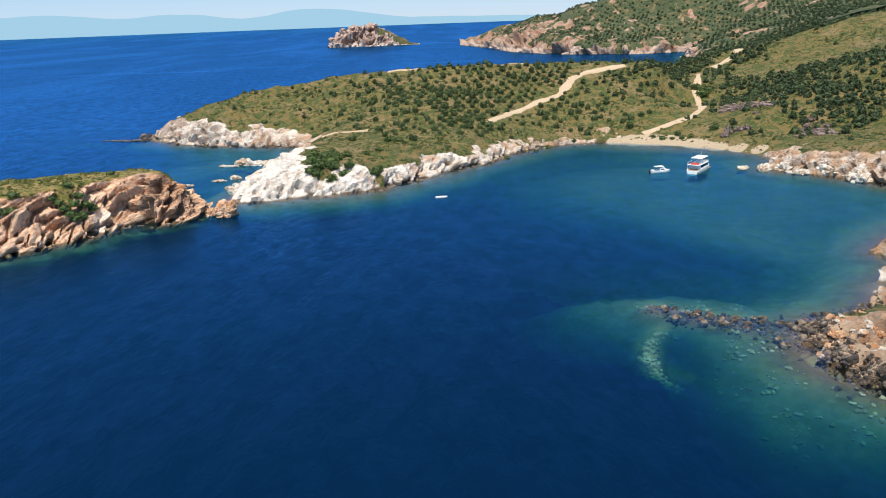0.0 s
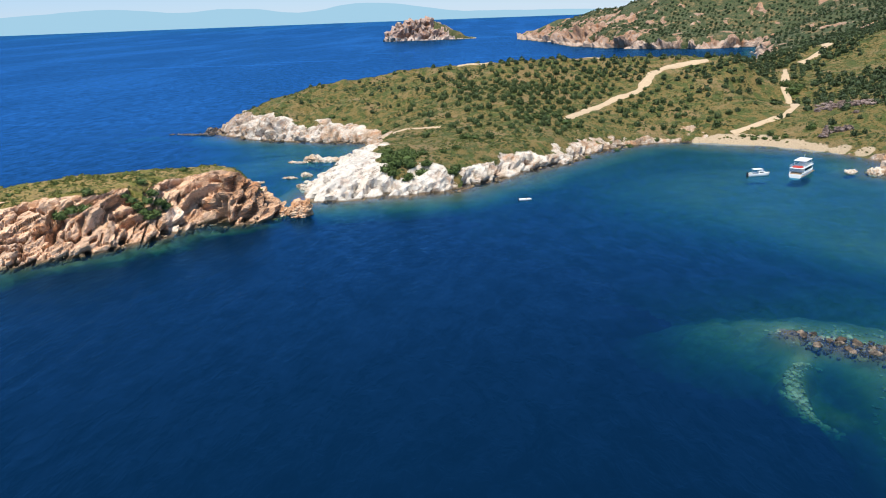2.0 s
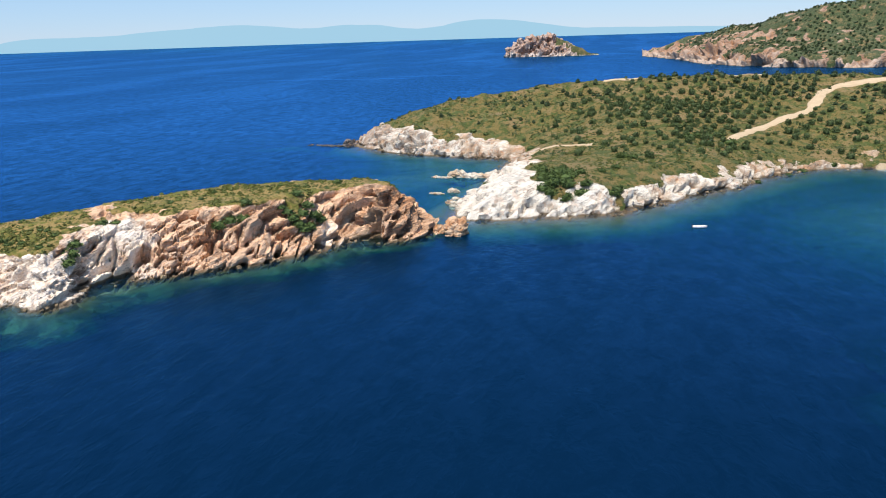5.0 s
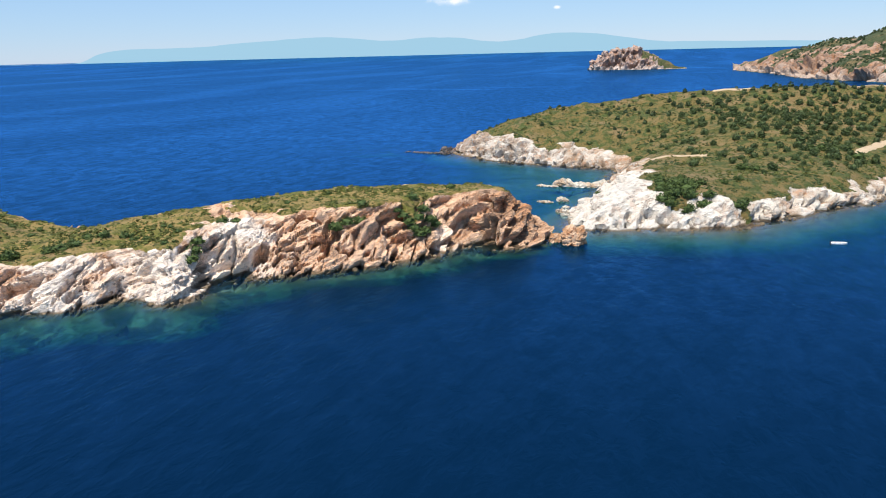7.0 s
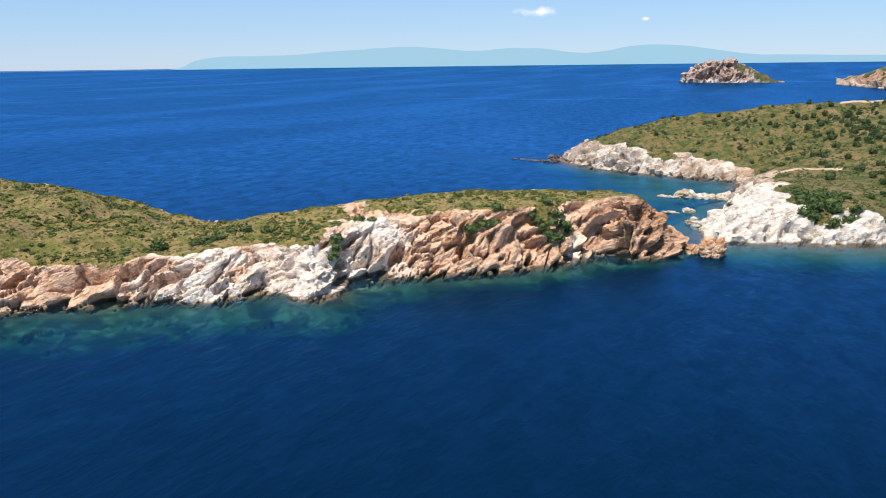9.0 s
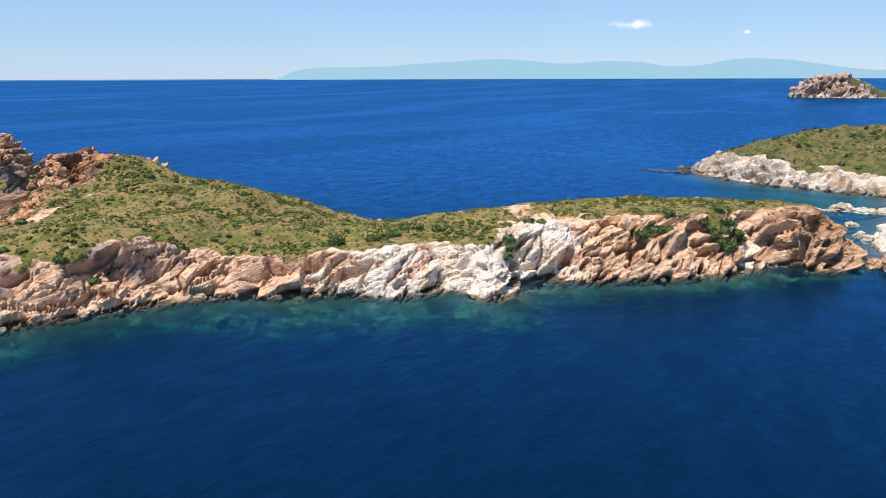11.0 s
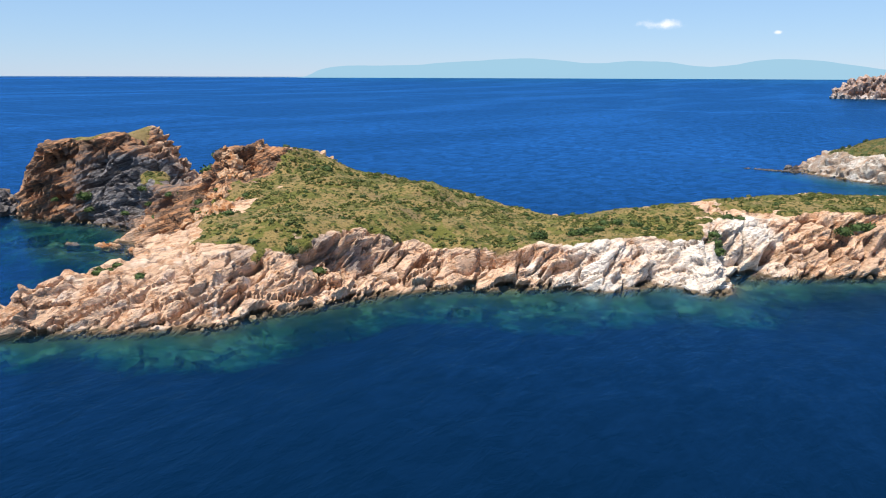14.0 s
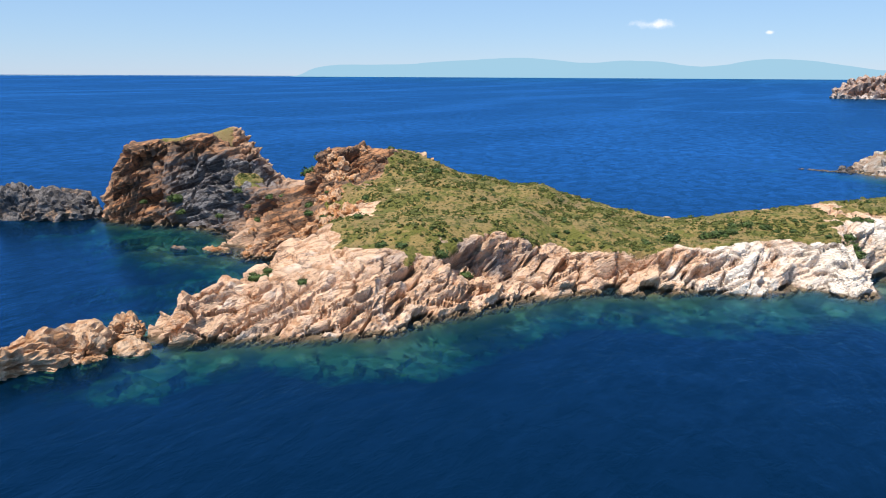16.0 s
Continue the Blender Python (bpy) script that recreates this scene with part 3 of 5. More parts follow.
def spit_umber(x, y, h):
    """Rusty dark rock on the stack, the hill's crag and the end of the spit."""
    return np.clip(spots(x, y, [(-366, 158, 30, 1.2), (-380, 150, 16, 1.2), (-303, 162, 14, 1.2), (-314, 150, 15, 1.0), (-305, 135, 12, 0.8), (-294, 150, 11, 0.8), (-290, 132, 11, 0.8), (-285, 121, 11, 0.9), (-292, 163, 7, 0.9), (-90, 246, 11, 0.9), (-330, 150, 14, 0.4)]) + 0.5 * fbm(x / 7, y / 7, h / 7, 63, 3) - 0.1, 0, 1)


def main_tint(x, y, h):
    return np.clip(0.36 + spots(x, y, [(-60, 285, 32, 0.75), (10, 312, 40, 0.25), (-120, 412, 40, 0.25), (85, 130, 30, -0.4), (77, 129, 2.5, 0.35), (98, 156, 6, 0.8), (140, 290, 30, 0.0)]), 0, 1)


def far_tint(x, y, h):
    return np.clip(0.35 + 0.5 * step(14, 2, h), 0, 1)


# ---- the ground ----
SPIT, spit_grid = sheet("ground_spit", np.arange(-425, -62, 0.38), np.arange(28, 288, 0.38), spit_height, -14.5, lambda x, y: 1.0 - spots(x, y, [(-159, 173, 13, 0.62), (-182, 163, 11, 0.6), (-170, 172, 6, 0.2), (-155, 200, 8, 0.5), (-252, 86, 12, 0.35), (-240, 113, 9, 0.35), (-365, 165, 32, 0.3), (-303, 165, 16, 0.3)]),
                        [(-114, 227, 5, 1.3), (-301, 163, 11, -1.3), (-294, 164, 6, -0.9), (-283, 181, 4.5, -1.0), (-248, 124, 5.5, 1.1), (-241, 134, 5.5, 1.1), (-233, 144, 5.5, 1.0), (-249, 113, 5, 0.9), (-222, 151, 5, 0.7), (-212, 158, 5, 0.6), (-362, 168, 34, -1.3), (-373, 166, 9, 2.6), (-276, 119, 4, -1.2), (-283, 131, 4.5, 1.2), (-278, 137, 4.5, -1.3), (-290, 143, 4.5, 1.0), (-283, 150, 3, -0.9), (-290, 160, 4, -1.0), (-297, 155, 3.5, 1.0), (-334, 152, 6, 0.8), (-338, 182, 18, -1.3), (-340, 152, 6, 0.9), (-306, 150, 14, -1.3), (-318, 160, 14, -0.8), (-300, 135, 13, -1.0), (-272, 84, 14, -1.5), (-278, 102, 12, -1.5), (-290, 118, 11, -1.2), (-262, 92, 9, -1.2), (-250, 100, 7, -0.8), (-154, 198, 10, -2.0), (-153, 206, 4, -1.5), (-97, 247, 6, -0.5), (-86, 250, 7, -0.8)], spit_tint, M_SPIT, caves=[(-98, 235, 3.6, 5), (-153, 188.5, 4, 4.5), (-149.5, 191, 3, 3.5), (-147.5, 196, 2.5, 3), (-121, 219.5, 2.5, 3), (-236.5, 119.5, 2.8, 5), (-233, 123, 2.8, 5), (-230, 127, 2.8, 5), (-228, 132, 2.8, 4.5), (-209, 145, 3, 4.5), (-204, 150.5, 2.8, 4), (-196, 155.5, 2.6, 2.2), (-172, 174.5, 2.6, 2), (-244, 99.5, 2.2, 2), (-242, 106, 2.2, 2), (-265, 106, 2.5, 3), (-271, 119, 2.5, 3), (-294, 157, 3, 3), (-374, 145, 5, 4), (-363, 152, 4, 3)], slate_and_shade=spit_slate_and_shade, umber=spit_umber)
tagged(SPIT, "rocky spit with craggy marble cliffs and a grassy top", "ground")
MAIN, main_grid = sheet("ground_headland", np.concatenate([np.arange(-245, -205, 2.0), np.arange(-205, 172, 0.95), np.arange(172, 330, 1.8)]), np.concatenate([np.arange(52, 100, 1.8), np.arange(100, 185, 0.9), np.arange(185, 255, 1.8), np.arange(255, 470, 0.95), np.arange(470, 700, 2.5)]), main_height, -14.5, lambda x, y: 1.4 - 0.95 * spots(x, y, [(-60, 287, 22, 1.0), (-32, 277, 11, 0.75), (15, 312, 30, 0.4)]),
                        [(110, 367, 9, 1.3), (122, 354, 8, 1.3), (95, 371, 8, 1.2), (131, 344, 7, 1.2), (140, 333, 6, 1.2), (146, 322, 6, 1.0), (88, 139, 6, 1.6), (84, 131, 3, -1.0), (76, 124, 8, -2.0), (-46, 291, 9, 1.0), (-43, 281, 5, 1.0), (-24, 285, 4, 1.2), (-62, 292, 14, -1.2), (-66, 320, 10, -1.0), (-66, 345, 8, -0.6)], main_tint, M_MAIN, slate_and_shade=lambda x, y, h: np.clip(spots(x, y, [(-130, 412, 34, 0.12), (-165, 436, 20, 0.3)]), 0, 1), umber=lambda x, y, h: np.clip(spots(x, y, [(84, 126, 7, 0.5)]) + 0.3 * fbm(x / 5, y / 5, seed=65), 0, 1) * step(60, 30, np.abs(y - 130)), sand=[(112, 357, 6, 1.0), (103, 361, 6, 1.0), (94, 364, 6, 1.0), (85, 366, 4, 0.9), (120, 348, 6, 1.0), (127, 340, 5, 1.0), (134, 332, 4, 1.0), (140, 324, 4, 1.0)])
tagged(MAIN, "headland with white rock shore, dry grass and tracks", "ground")
FAR, far_grid = sheet("ground_far_hills", np.concatenate([np.arange(0, 440, 3.5), np.arange(440, 900, 8.0), np.arange(900, 1900, 25.0)]), np.concatenate([np.arange(690, 1150, 7.0), np.arange(1150, 1960, 3.5), np.arange(1960, 2100, 10.0)]), main_height, -9, 2.1,
                      [(150, 1560, 70, -0.7), (170, 1430, 60, -1.0), (225, 1290, 45, -0.5), (330, 1215, 40, -0.3), (120, 1720, 60, -0.6)], far_tint, M_FAR, size=2.6)
tagged(FAR, "distant green hills with a reddish rocky cape", "ground")


# ---- the sea ----
def sea_material():
    """Sea water: sky mirrored on small waves, the lit bed seen through shallow water, blue scatter over deep water."""
    n = Nodes("sea_water")
    t = n.tree
    t.nodes.remove(n.shader)
    depth = n.attribute("depth")
    parts = []
    for k in (0.38, 0.182, 0.215):
        parts.append(n.math("POWER", 2.71828, n.math("MULTIPLY", depth, -k)))
    through_col = t.nodes.new("ShaderNodeCombineXYZ")
    for i, p in enumerate(parts):
        n.put(through_col.inputs[i], p)
    clear = t.nodes.new("ShaderNodeBsdfTransparent")
    n.put(clear.inputs["Color"], through_col.outputs[0])
    scatter = t.nodes.new("ShaderNodeBsdfDiffuse")
    rest = t.nodes.new("ShaderNodeVectorMath")
    rest.operation = "SUBTRACT"
    rest.inputs[0].default_value = (1, 1, 1)
    n.put(rest.inputs[1], through_col.outputs[0])
    drift = n.noise(0.012, 4, 0.6, n.stretch(1, 0.5, 1, (0, 0, 25)))
    n.put(scatter.inputs["Color"], n.mix(1.0, rest.outputs[0], n.mix(drift, (0.0004, 0.0071, 0.0208), (0.0005, 0.0094, 0.0266)), "MULTIPLY"))
    body = t.nodes.new("ShaderNodeAddShader")
    t.links.new(clear.outputs[0], body.inputs[0]), t.links.new(scatter.outputs[0], body.inputs[1])
    waves = n.math("ADD", n.noise(0.35, 6, 0.65, n.stretch(1.0, 0.45, 1, (0, 0, 35)), 0.6), n.math("MULTIPLY", n.noise(0.07, 5, 0.6, n.stretch(1, 0.35, 1, (0, 0, 20)), 0.4), 1.8))
    normal = n.bump(waves, 0.4, 0.55)
    gloss = t.nodes.new("ShaderNodeBsdfGlossy")
    gloss.inputs["Roughness"].default_value = 0.22
    gloss.inputs["Color"].default_value = (0.13, 0.48, 1.0, 1)
    slick = n.noise(0.006, 5, 0.62, n.stretch(1, 0.22, 1, (0, 0, -12)), 0.5)
    n.put(gloss.inputs["Normal"], normal)
    fresnel = t.nodes.new("ShaderNodeFresnel")
    fresnel.inputs["IOR"].default_value = 1.33
    n.put(fresnel.inputs["Normal"], normal)
    mixed = t.nodes.new("ShaderNodeMixShader")
    ripple = n.ramp(n.noise(0.16, 6, 0.72, n.stretch(1, 0.55, 1, (0, 0, 30)), 0.5), 0.36, 0.64, 0.80, 1.13)
    n.put(mixed.inputs[0], n.math("MULTIPLY", ripple, n.math("MINIMUM", n.math("MULTIPLY", fresnel.outputs[0], 1.05), n.math("ADD", n.ramp(slick, 0.42, 0.66, 0.46, 0.60), n.math("MULTIPLY", n.ramp(n.noise(0.009, 3, 0.5, n.stretch(0.3, 2.6, 1, (0, 0, -8)), 0.8), 0.60, 0.68), 0.12)))))
    t.links.new(body.outputs[0], mixed.inputs[1]), t.links.new(gloss.outputs[0], mixed.inputs[2])
    t.links.new(mixed.outputs[0], t.nodes["Material Output"].inputs["Surface"])
    return n.material


M_SEA = sea_material()


def build_sea():
    out = np.geomspace(14, 4600, 46)
    xs = np.concatenate([-440 - out[::-1], np.arange(-440, 200, 1.9), 200 + out])
    ys = np.concatenate([-60 - out[::-1][10:], np.arange(-60, 470, 1.9), 470 + out])
    gx, gy = np.meshgrid(xs, ys)
    near = (gx > -480) & (gx < 520) & (gy > 0) & (gy < 1300)
    depth = np.full(gx.shape, 60.0)
    x, y = gx[near], gy[near]
    h = np.maximum(spit_height(x, y)[0], main_height(x, y)[0])
    depth[near] = np.where(h > -15.5, -h, 60)
    depth = np.clip(depth, 0.0, 60)
    # the sea climbs to the eye's horizon at the edge of the sheet
    r = np.sqrt(gx ** 2 + gy ** 2)
    inside = r < 4850
    gx, gy, r = gx * np.minimum(1, 4850 / r), gy * np.minimum(1, 4850 / r), np.minimum(r, 4850)
    gz = 40 * np.clip((r - 2600) / 2300, 0, 1.4) ** 1.5
    full = inside[:-1, :-1] | inside[1:, :-1] | inside[:-1, 1:] | inside[1:, 1:]
    index = np.arange(gx.size).reshape(gx.shape)
    quads = np.stack([index[:-1, :-1][full], index[:-1, 1:][full], index[1:, 1:][full], index[1:, :-1][full]], 1)
    used = np.unique(quads)
    remap = np.zeros(gx.size, np.int64)
    remap[used] = np.arange(len(used))
    mesh = bpy.data.meshes.new("water")
    mesh.from_pydata(np.stack([gx, gy, gz], -1).reshape(-1, 3)[used].tolist(), [], remap[quads].tolist())
    mesh.attributes.new("depth", "FLOAT", "POINT").data.foreach_set("value", depth.ravel()[used].astype(np.float32))
    mesh.polygons.foreach_set("use_smooth", np.ones(len(quads), bool))
    mesh.materials.append(M_SEA)
    return tagged(new("water", mesh), "deep blue sea, turquoise over shallow rock", "water", kind="structure")


WATER = build_sea()
n = Nodes("deep_bed")
M_DEEP = n.finish(n.mix(n.noise(0.05, 5, 0.6), (0.035, 0.045, 0.035), (0.10, 0.10, 0.075)), 0.95)
mesh = bpy.data.meshes.new("ground_sea_bed")
mesh.from_pydata([(-4900, -4900, -17), (4900, -4900, -17), (4900, 4900, -17), (-4900, 4900, -17)], [], [(0, 1, 2, 3)])
mesh.materials.append(M_DEEP)
tagged(new("ground_sea_bed", mesh), "dark floor of the deep sea", "sea bed", kind="structure")


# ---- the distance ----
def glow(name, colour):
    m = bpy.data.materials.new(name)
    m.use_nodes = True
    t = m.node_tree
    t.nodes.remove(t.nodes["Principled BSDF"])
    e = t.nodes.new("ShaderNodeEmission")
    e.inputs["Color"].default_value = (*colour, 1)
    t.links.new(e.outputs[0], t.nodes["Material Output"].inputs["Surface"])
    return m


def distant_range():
    """A blue mountain range beyond the sea, its haze put into a flat glowing colour."""
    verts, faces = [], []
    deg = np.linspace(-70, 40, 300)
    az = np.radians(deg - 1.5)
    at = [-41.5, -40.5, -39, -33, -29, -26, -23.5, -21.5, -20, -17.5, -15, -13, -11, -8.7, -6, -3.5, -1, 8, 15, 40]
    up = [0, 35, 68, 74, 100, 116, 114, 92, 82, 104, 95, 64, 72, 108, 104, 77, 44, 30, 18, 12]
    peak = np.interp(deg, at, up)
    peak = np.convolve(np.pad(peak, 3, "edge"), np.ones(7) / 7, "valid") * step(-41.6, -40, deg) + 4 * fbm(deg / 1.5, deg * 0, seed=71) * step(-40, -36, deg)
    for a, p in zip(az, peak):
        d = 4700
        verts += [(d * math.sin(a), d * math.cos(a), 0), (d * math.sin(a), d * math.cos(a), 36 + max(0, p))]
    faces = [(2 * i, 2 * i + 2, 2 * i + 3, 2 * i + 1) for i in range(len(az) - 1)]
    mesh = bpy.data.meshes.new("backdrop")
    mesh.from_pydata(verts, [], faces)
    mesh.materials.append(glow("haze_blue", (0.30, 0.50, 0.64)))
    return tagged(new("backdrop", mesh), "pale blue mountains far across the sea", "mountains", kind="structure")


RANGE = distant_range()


def cloud_material():
    n = Nodes("cloud_white")
    t = n.tree
    t.nodes.remove(n.shader)
    where = t.nodes.new("ShaderNodeTexCoord").outputs["Generated"]
    off = t.nodes.new("ShaderNodeVectorMath")
    off.operation = "SUBTRACT"
    n.put(off.inputs[0], where)
    off.inputs[1].default_value = (0.5, 0.5, 0.5)
    size = t.nodes.new("ShaderNodeVectorMath")
    size.operation = "LENGTH"
    n.put(size.inputs[0], off.outputs[0])
    puff = n.noise(0.011, 5, 0.6)
    solid = n.ramp(n.math("ADD", n.math("SUBTRACT", 0.62, n.math("MULTIPLY", size.outputs["Value"], 1.25)), n.math("MULTIPLY", n.math("SUBTRACT", puff, 0.5), 1.0)), 0.16, 0.62, 0.0, 0.8)
    # the card glows by itself, its sunlit white put into the colour
    e = t.nodes.new("ShaderNodeEmission")
    e.inputs["Color"].default_value = (0.93, 0.92, 0.93, 1)
    clear = t.nodes.new("ShaderNodeBsdfTransparent")
    m = t.nodes.new("ShaderNodeMixShader")
    n.put(m.inputs[0], solid)
    t.links.new(clear.outputs[0], m.inputs[1]), t.links.new(e.outputs[0], m.inputs[2])
    t.links.new(m.outputs[0], t.nodes["Material Output"].inputs["Surface"])
    return n.material


M_CLOUD = cloud_material()


def cloud(az, up, wide, tall):
    """A small fair-weather cloud low over the sea, so far off that it does not shift."""
    d = 4650
    a = radians(az)
    mesh = bpy.data.meshes.new("backdrop")
    mesh.from_pydata([(-wide / 2, 0, -tall / 2), (wide / 2, 0, -tall / 2), (wide / 2, 0, tall / 2), (-wide / 2, 0, tall / 2)], [], [(0, 1, 2, 3)])
    mesh.materials.append(M_CLOUD)
    ob = new("backdrop", mesh)
    ob.matrix_world = pose(d * math.sin(a), d * math.cos(a), 50 + d * math.tan(radians(up)), 0, 0, -az)
    return tagged(ob, "small white cloud low in the sky", "cloud", kind="structure")


cloud(-17.1, 3.5, 430, 95)
cloud(-9.6, 2.9, 80, 36)


# ---- ground helpers ----
def sampler(grid):
    gx, gy, z, grass, h, slope = grid
    xs, ys = gx[0], gy[:, 0]

    def at(x, y, field=z):
        i, j = np.interp(x, xs, np.arange(len(xs))), np.interp(y, ys, np.arange(len(ys)))
        i0, j0 = np.clip(np.asarray(i).astype(int), 0, gx.shape[1] - 2), np.clip(np.asarray(j).astype(int), 0, gx.shape[0] - 2)
        u, v = np.clip(i - i0, 0, 1), np.clip(j - j0, 0, 1)
        return field[j0, i0] * (1 - u) * (1 - v) + field[j0, i0 + 1] * u * (1 - v) + field[j0 + 1, i0] * (1 - u) * v + field[j0 + 1, i0 + 1] * u * v
    return at


spit_at, main_at = sampler(spit_grid), sampler(main_grid)


def part(name, bm, material, parent=None, label=""):
    """Links a bmesh as one mesh object, under a thing if one is given."""
    mesh = bpy.data.meshes.new(name)
    bm.to_mesh(mesh)
    bm.free()
    mesh.materials.append(material)
    ob = new(name, mesh)
    ob.parent = parent
    return tagged(ob, label)


def raw(name, verts, faces, material, parent=None, smooth=False):
    mesh = bpy.data.meshes.new(name)
    mesh.from_pydata(np.asarray(verts).tolist(), [], faces if isinstance(faces, list) else faces.tolist())
    mesh.materials.append(material)
    if smooth:
        mesh.polygons.foreach_set("use_smooth", np.ones(len(mesh.polygons), bool))
    ob = new(name, mesh)
    ob.parent = parent
    return ob


# ---- tracks ----
n = Nodes("track_dirt")
dust = n.noise(0.5, 6, 0.7)
M_TRACK = n.finish(n.mix(dust, (0.52, 0.40, 0.27), (0.36, 0.26, 0.16)), 0.95, n.bump(n.noise(2.0, 5, 0.7), 0.15))


def track(points, width, label, material=M_TRACK):
    """A dirt track laid on the ground, with worn edges."""
    p = np.array(points, float)
    d = np.concatenate([[0], np.cumsum(np.hypot(*np.diff(p, axis=0).T))])
    t = np.arange(0, d[-1], 1.2)
    q = np.stack([np.interp(t, d, p[:, 0]), np.interp(t, d, p[:, 1])], 1)
    for _ in range(6):
        q[1:-1] = (q[:-2] + 2 * q[1:-1] + q[2:]) / 4
    side = np.gradient(q, axis=0)
    side = np.stack([-side[:, 1], side[:, 0]], 1) / np.linalg.norm(side, axis=1)[:, None]
    rows = np.linspace(-0.5, 0.5, 7)
    verts = []
    for i, (c, s) in enumerate(zip(q, side)):
        wide = width * (0.75 + 0.35 * float(vnoise(np.array([i / 7.0]), np.array([p[0, 0]]), seed=81)[0] + 1))
        for r in rows:
            jag = 0.5 * float(vnoise(np.array([i / 2.0]), np.array([r * 9.0]), seed=82)[0]) if abs(r) > 0.4 else 0
            x, y = c + s * (wide * r + jag)
            ground = main_grid_top(x, y)
            verts.append((x, y, ground + (0.22 if abs(r) < 0.45 else -0.25)))
    k = len(rows)
    faces = [(i * k + j, i * k + j + 1, (i + 1) * k + j + 1, (i + 1) * k + j) for i in range(len(q) - 1) for j in range(k - 1)]
    return tagged(raw("road", verts, faces, material, smooth=True), label, "track", kind="structure")


def main_grid_top(x, y):
    return float(max(main_at(x, y), main_at(x + 0.6, y), main_at(x - 0.6, y), main_at(x, y + 0.6), main_at(x, y - 0.6)))


track([(24, 373), (36, 393), (53, 410), (67, 422), (73, 433), (78, 443), (87, 451), (96, 453), (112, 456)], 4.0, "pale dirt track climbing over the grassy headland")
track([(100, 368), (113, 373), (125, 379), (136, 391), (144, 410), (147, 430), (150, 445), (160, 470), (168, 494)], 3.4, "pale dirt track winding inland from the beach")
track([(180, 503), (196, 513), (205, 525), (211, 541), (203, 540)], 5.0, "pale dirt track on the valley side")
track([(-30, 465), (-13, 462), (2, 465), (14, 468)], 3.0, "dirt track along the crest of the headland")
track([(30, 468), (44, 466), (54, 465)], 3.0, "dirt track along the crest of the headland")
track([(-61, 350), (-56, 359), (-48, 360), (-34, 358)], 2.6, "narrow dirt track above the white rock slope")

# ---- plants ----
def leafy(name, dark, light):
    n = Nodes(name)
    colour = n.mix(n.island(), dark, light)
    colour = n.mix(n.math("MULTIPLY", n.random(), 0.5), colour, tuple(0.5 * (a + b) * 0.8 for a, b in zip(dark, light)))
    colour = n.mix(n.ramp(n.noise(1.5, 4, 0.7), 0.4, 0.7), colour, tuple(c * 0.75 for c in dark))
    return n.finish(colour, 0.75)


M_PINE = leafy("pine_leaves", (0.034, 0.058, 0.014), (0.088, 0.124, 0.027))
M_FOREST = leafy("forest_leaves", (0.022, 0.042, 0.012), (0.058, 0.088, 0.022))
M_SCRUB = leafy("scrub_leaves", (0.036, 0.066, 0.012), (0.095, 0.14, 0.024))
M_TUFT = leafy("tuft_leaves", (0.068, 0.082, 0.012), (0.15, 0.158, 0.025))
M_HERB = leafy("herb_leaves", (0.05, 0.07, 0.012), (0.20, 0.19, 0.05))
M_DRY = leafy("dry_twigs", (0.19, 0.135, 0.115), (0.33, 0.25, 0.22))
n = Nodes("bark")
M_BARK = n.finish(n.mix(n.noise(3.0, 5, 0.7), (0.10, 0.07, 0.045), (0.17, 0.13, 0.09)), 0.9)


def crown_mesh(rng, wide, tall, clumps, leaf, base):
    """Leaf clumps, each a folded four-cornered tuft, gathered in uneven boughs round a dark core."""
    verts, faces = [], []
    boughs = rng.normal(size=(9, 3))
    boughs /= np.linalg.norm(boughs, axis=1)[:, None]
    for i in range(clumps):
        d = boughs[rng.integers(9)] * 0.75 + rng.normal(size=3) * 0.33
        d = d / np.linalg.norm(d) * rng.uniform(0.62, 1.02)
        d[2] = max(d[2], -0.35)
        c = np.array([d[0] * wide, d[1] * wide, base + (d[2] + 0.3) / 1.3 * tall])
        a, b = rng.normal(size=3), rng.normal(size=3)
        a /= np.linalg.norm(a)
        b -= a * (a @ b)
        b /= np.linalg.norm(b)
        k = len(verts)
        s = leaf * rng.uniform(0.6, 1.35)
        up = np.cross(a, b) * s * 0.45
        verts += [c - a * s, c - b * s * 0.7 + up, c + a * s, c + b * s * 0.7 + up]
        faces += [(k, k + 1, k + 2), (k, k + 2, k + 3)]
    # a dark core, so that the crown is not seen through
    core = bmesh.new()
    bmesh.ops.create_icosphere(core, subdivisions=1, radius=1)
    k = len(verts)
    for q in core.verts:
        verts.append(np.array([q.co.x * wide * 0.8, q.co.y * wide * 0.8, base + (q.co.z * 0.62 + 0.38) / 1.3 * tall]) * rng.uniform(0.9, 1.05))
    faces += [tuple(q.index + k for q in face.verts) for face in core.faces]
    core.free()
    return np.array(verts), np.array(faces)


def trunk_bm(height, thick, rng):
    """A tapered trunk with three limbs."""
    bm = bmesh.new()

    def limb(a, b, ra, rb):
        a, b = Vector(a), Vector(b)
        turn = (b - a).to_track_quat("Z", "Y").to_matrix().to_4x4()
        bmesh.ops.create_cone(bm, cap_ends=True, segments=6, radius1=ra, radius2=rb, depth=(b - a).length, matrix=Matrix.Translation((a + b) / 2) @ turn)
    limb((0, 0, -0.5), (0.05, 0.03, height * 0.55), thick, thick * 0.7)
    for k in range(3):
        a = k * 2.1 + rng.uniform(0, 0.8)
        limb((0.05, 0.03, height * 0.5), (math.cos(a) * height * 0.35, math.sin(a) * height * 0.35, height), thick * 0.55, thick * 0.25)
    return bm


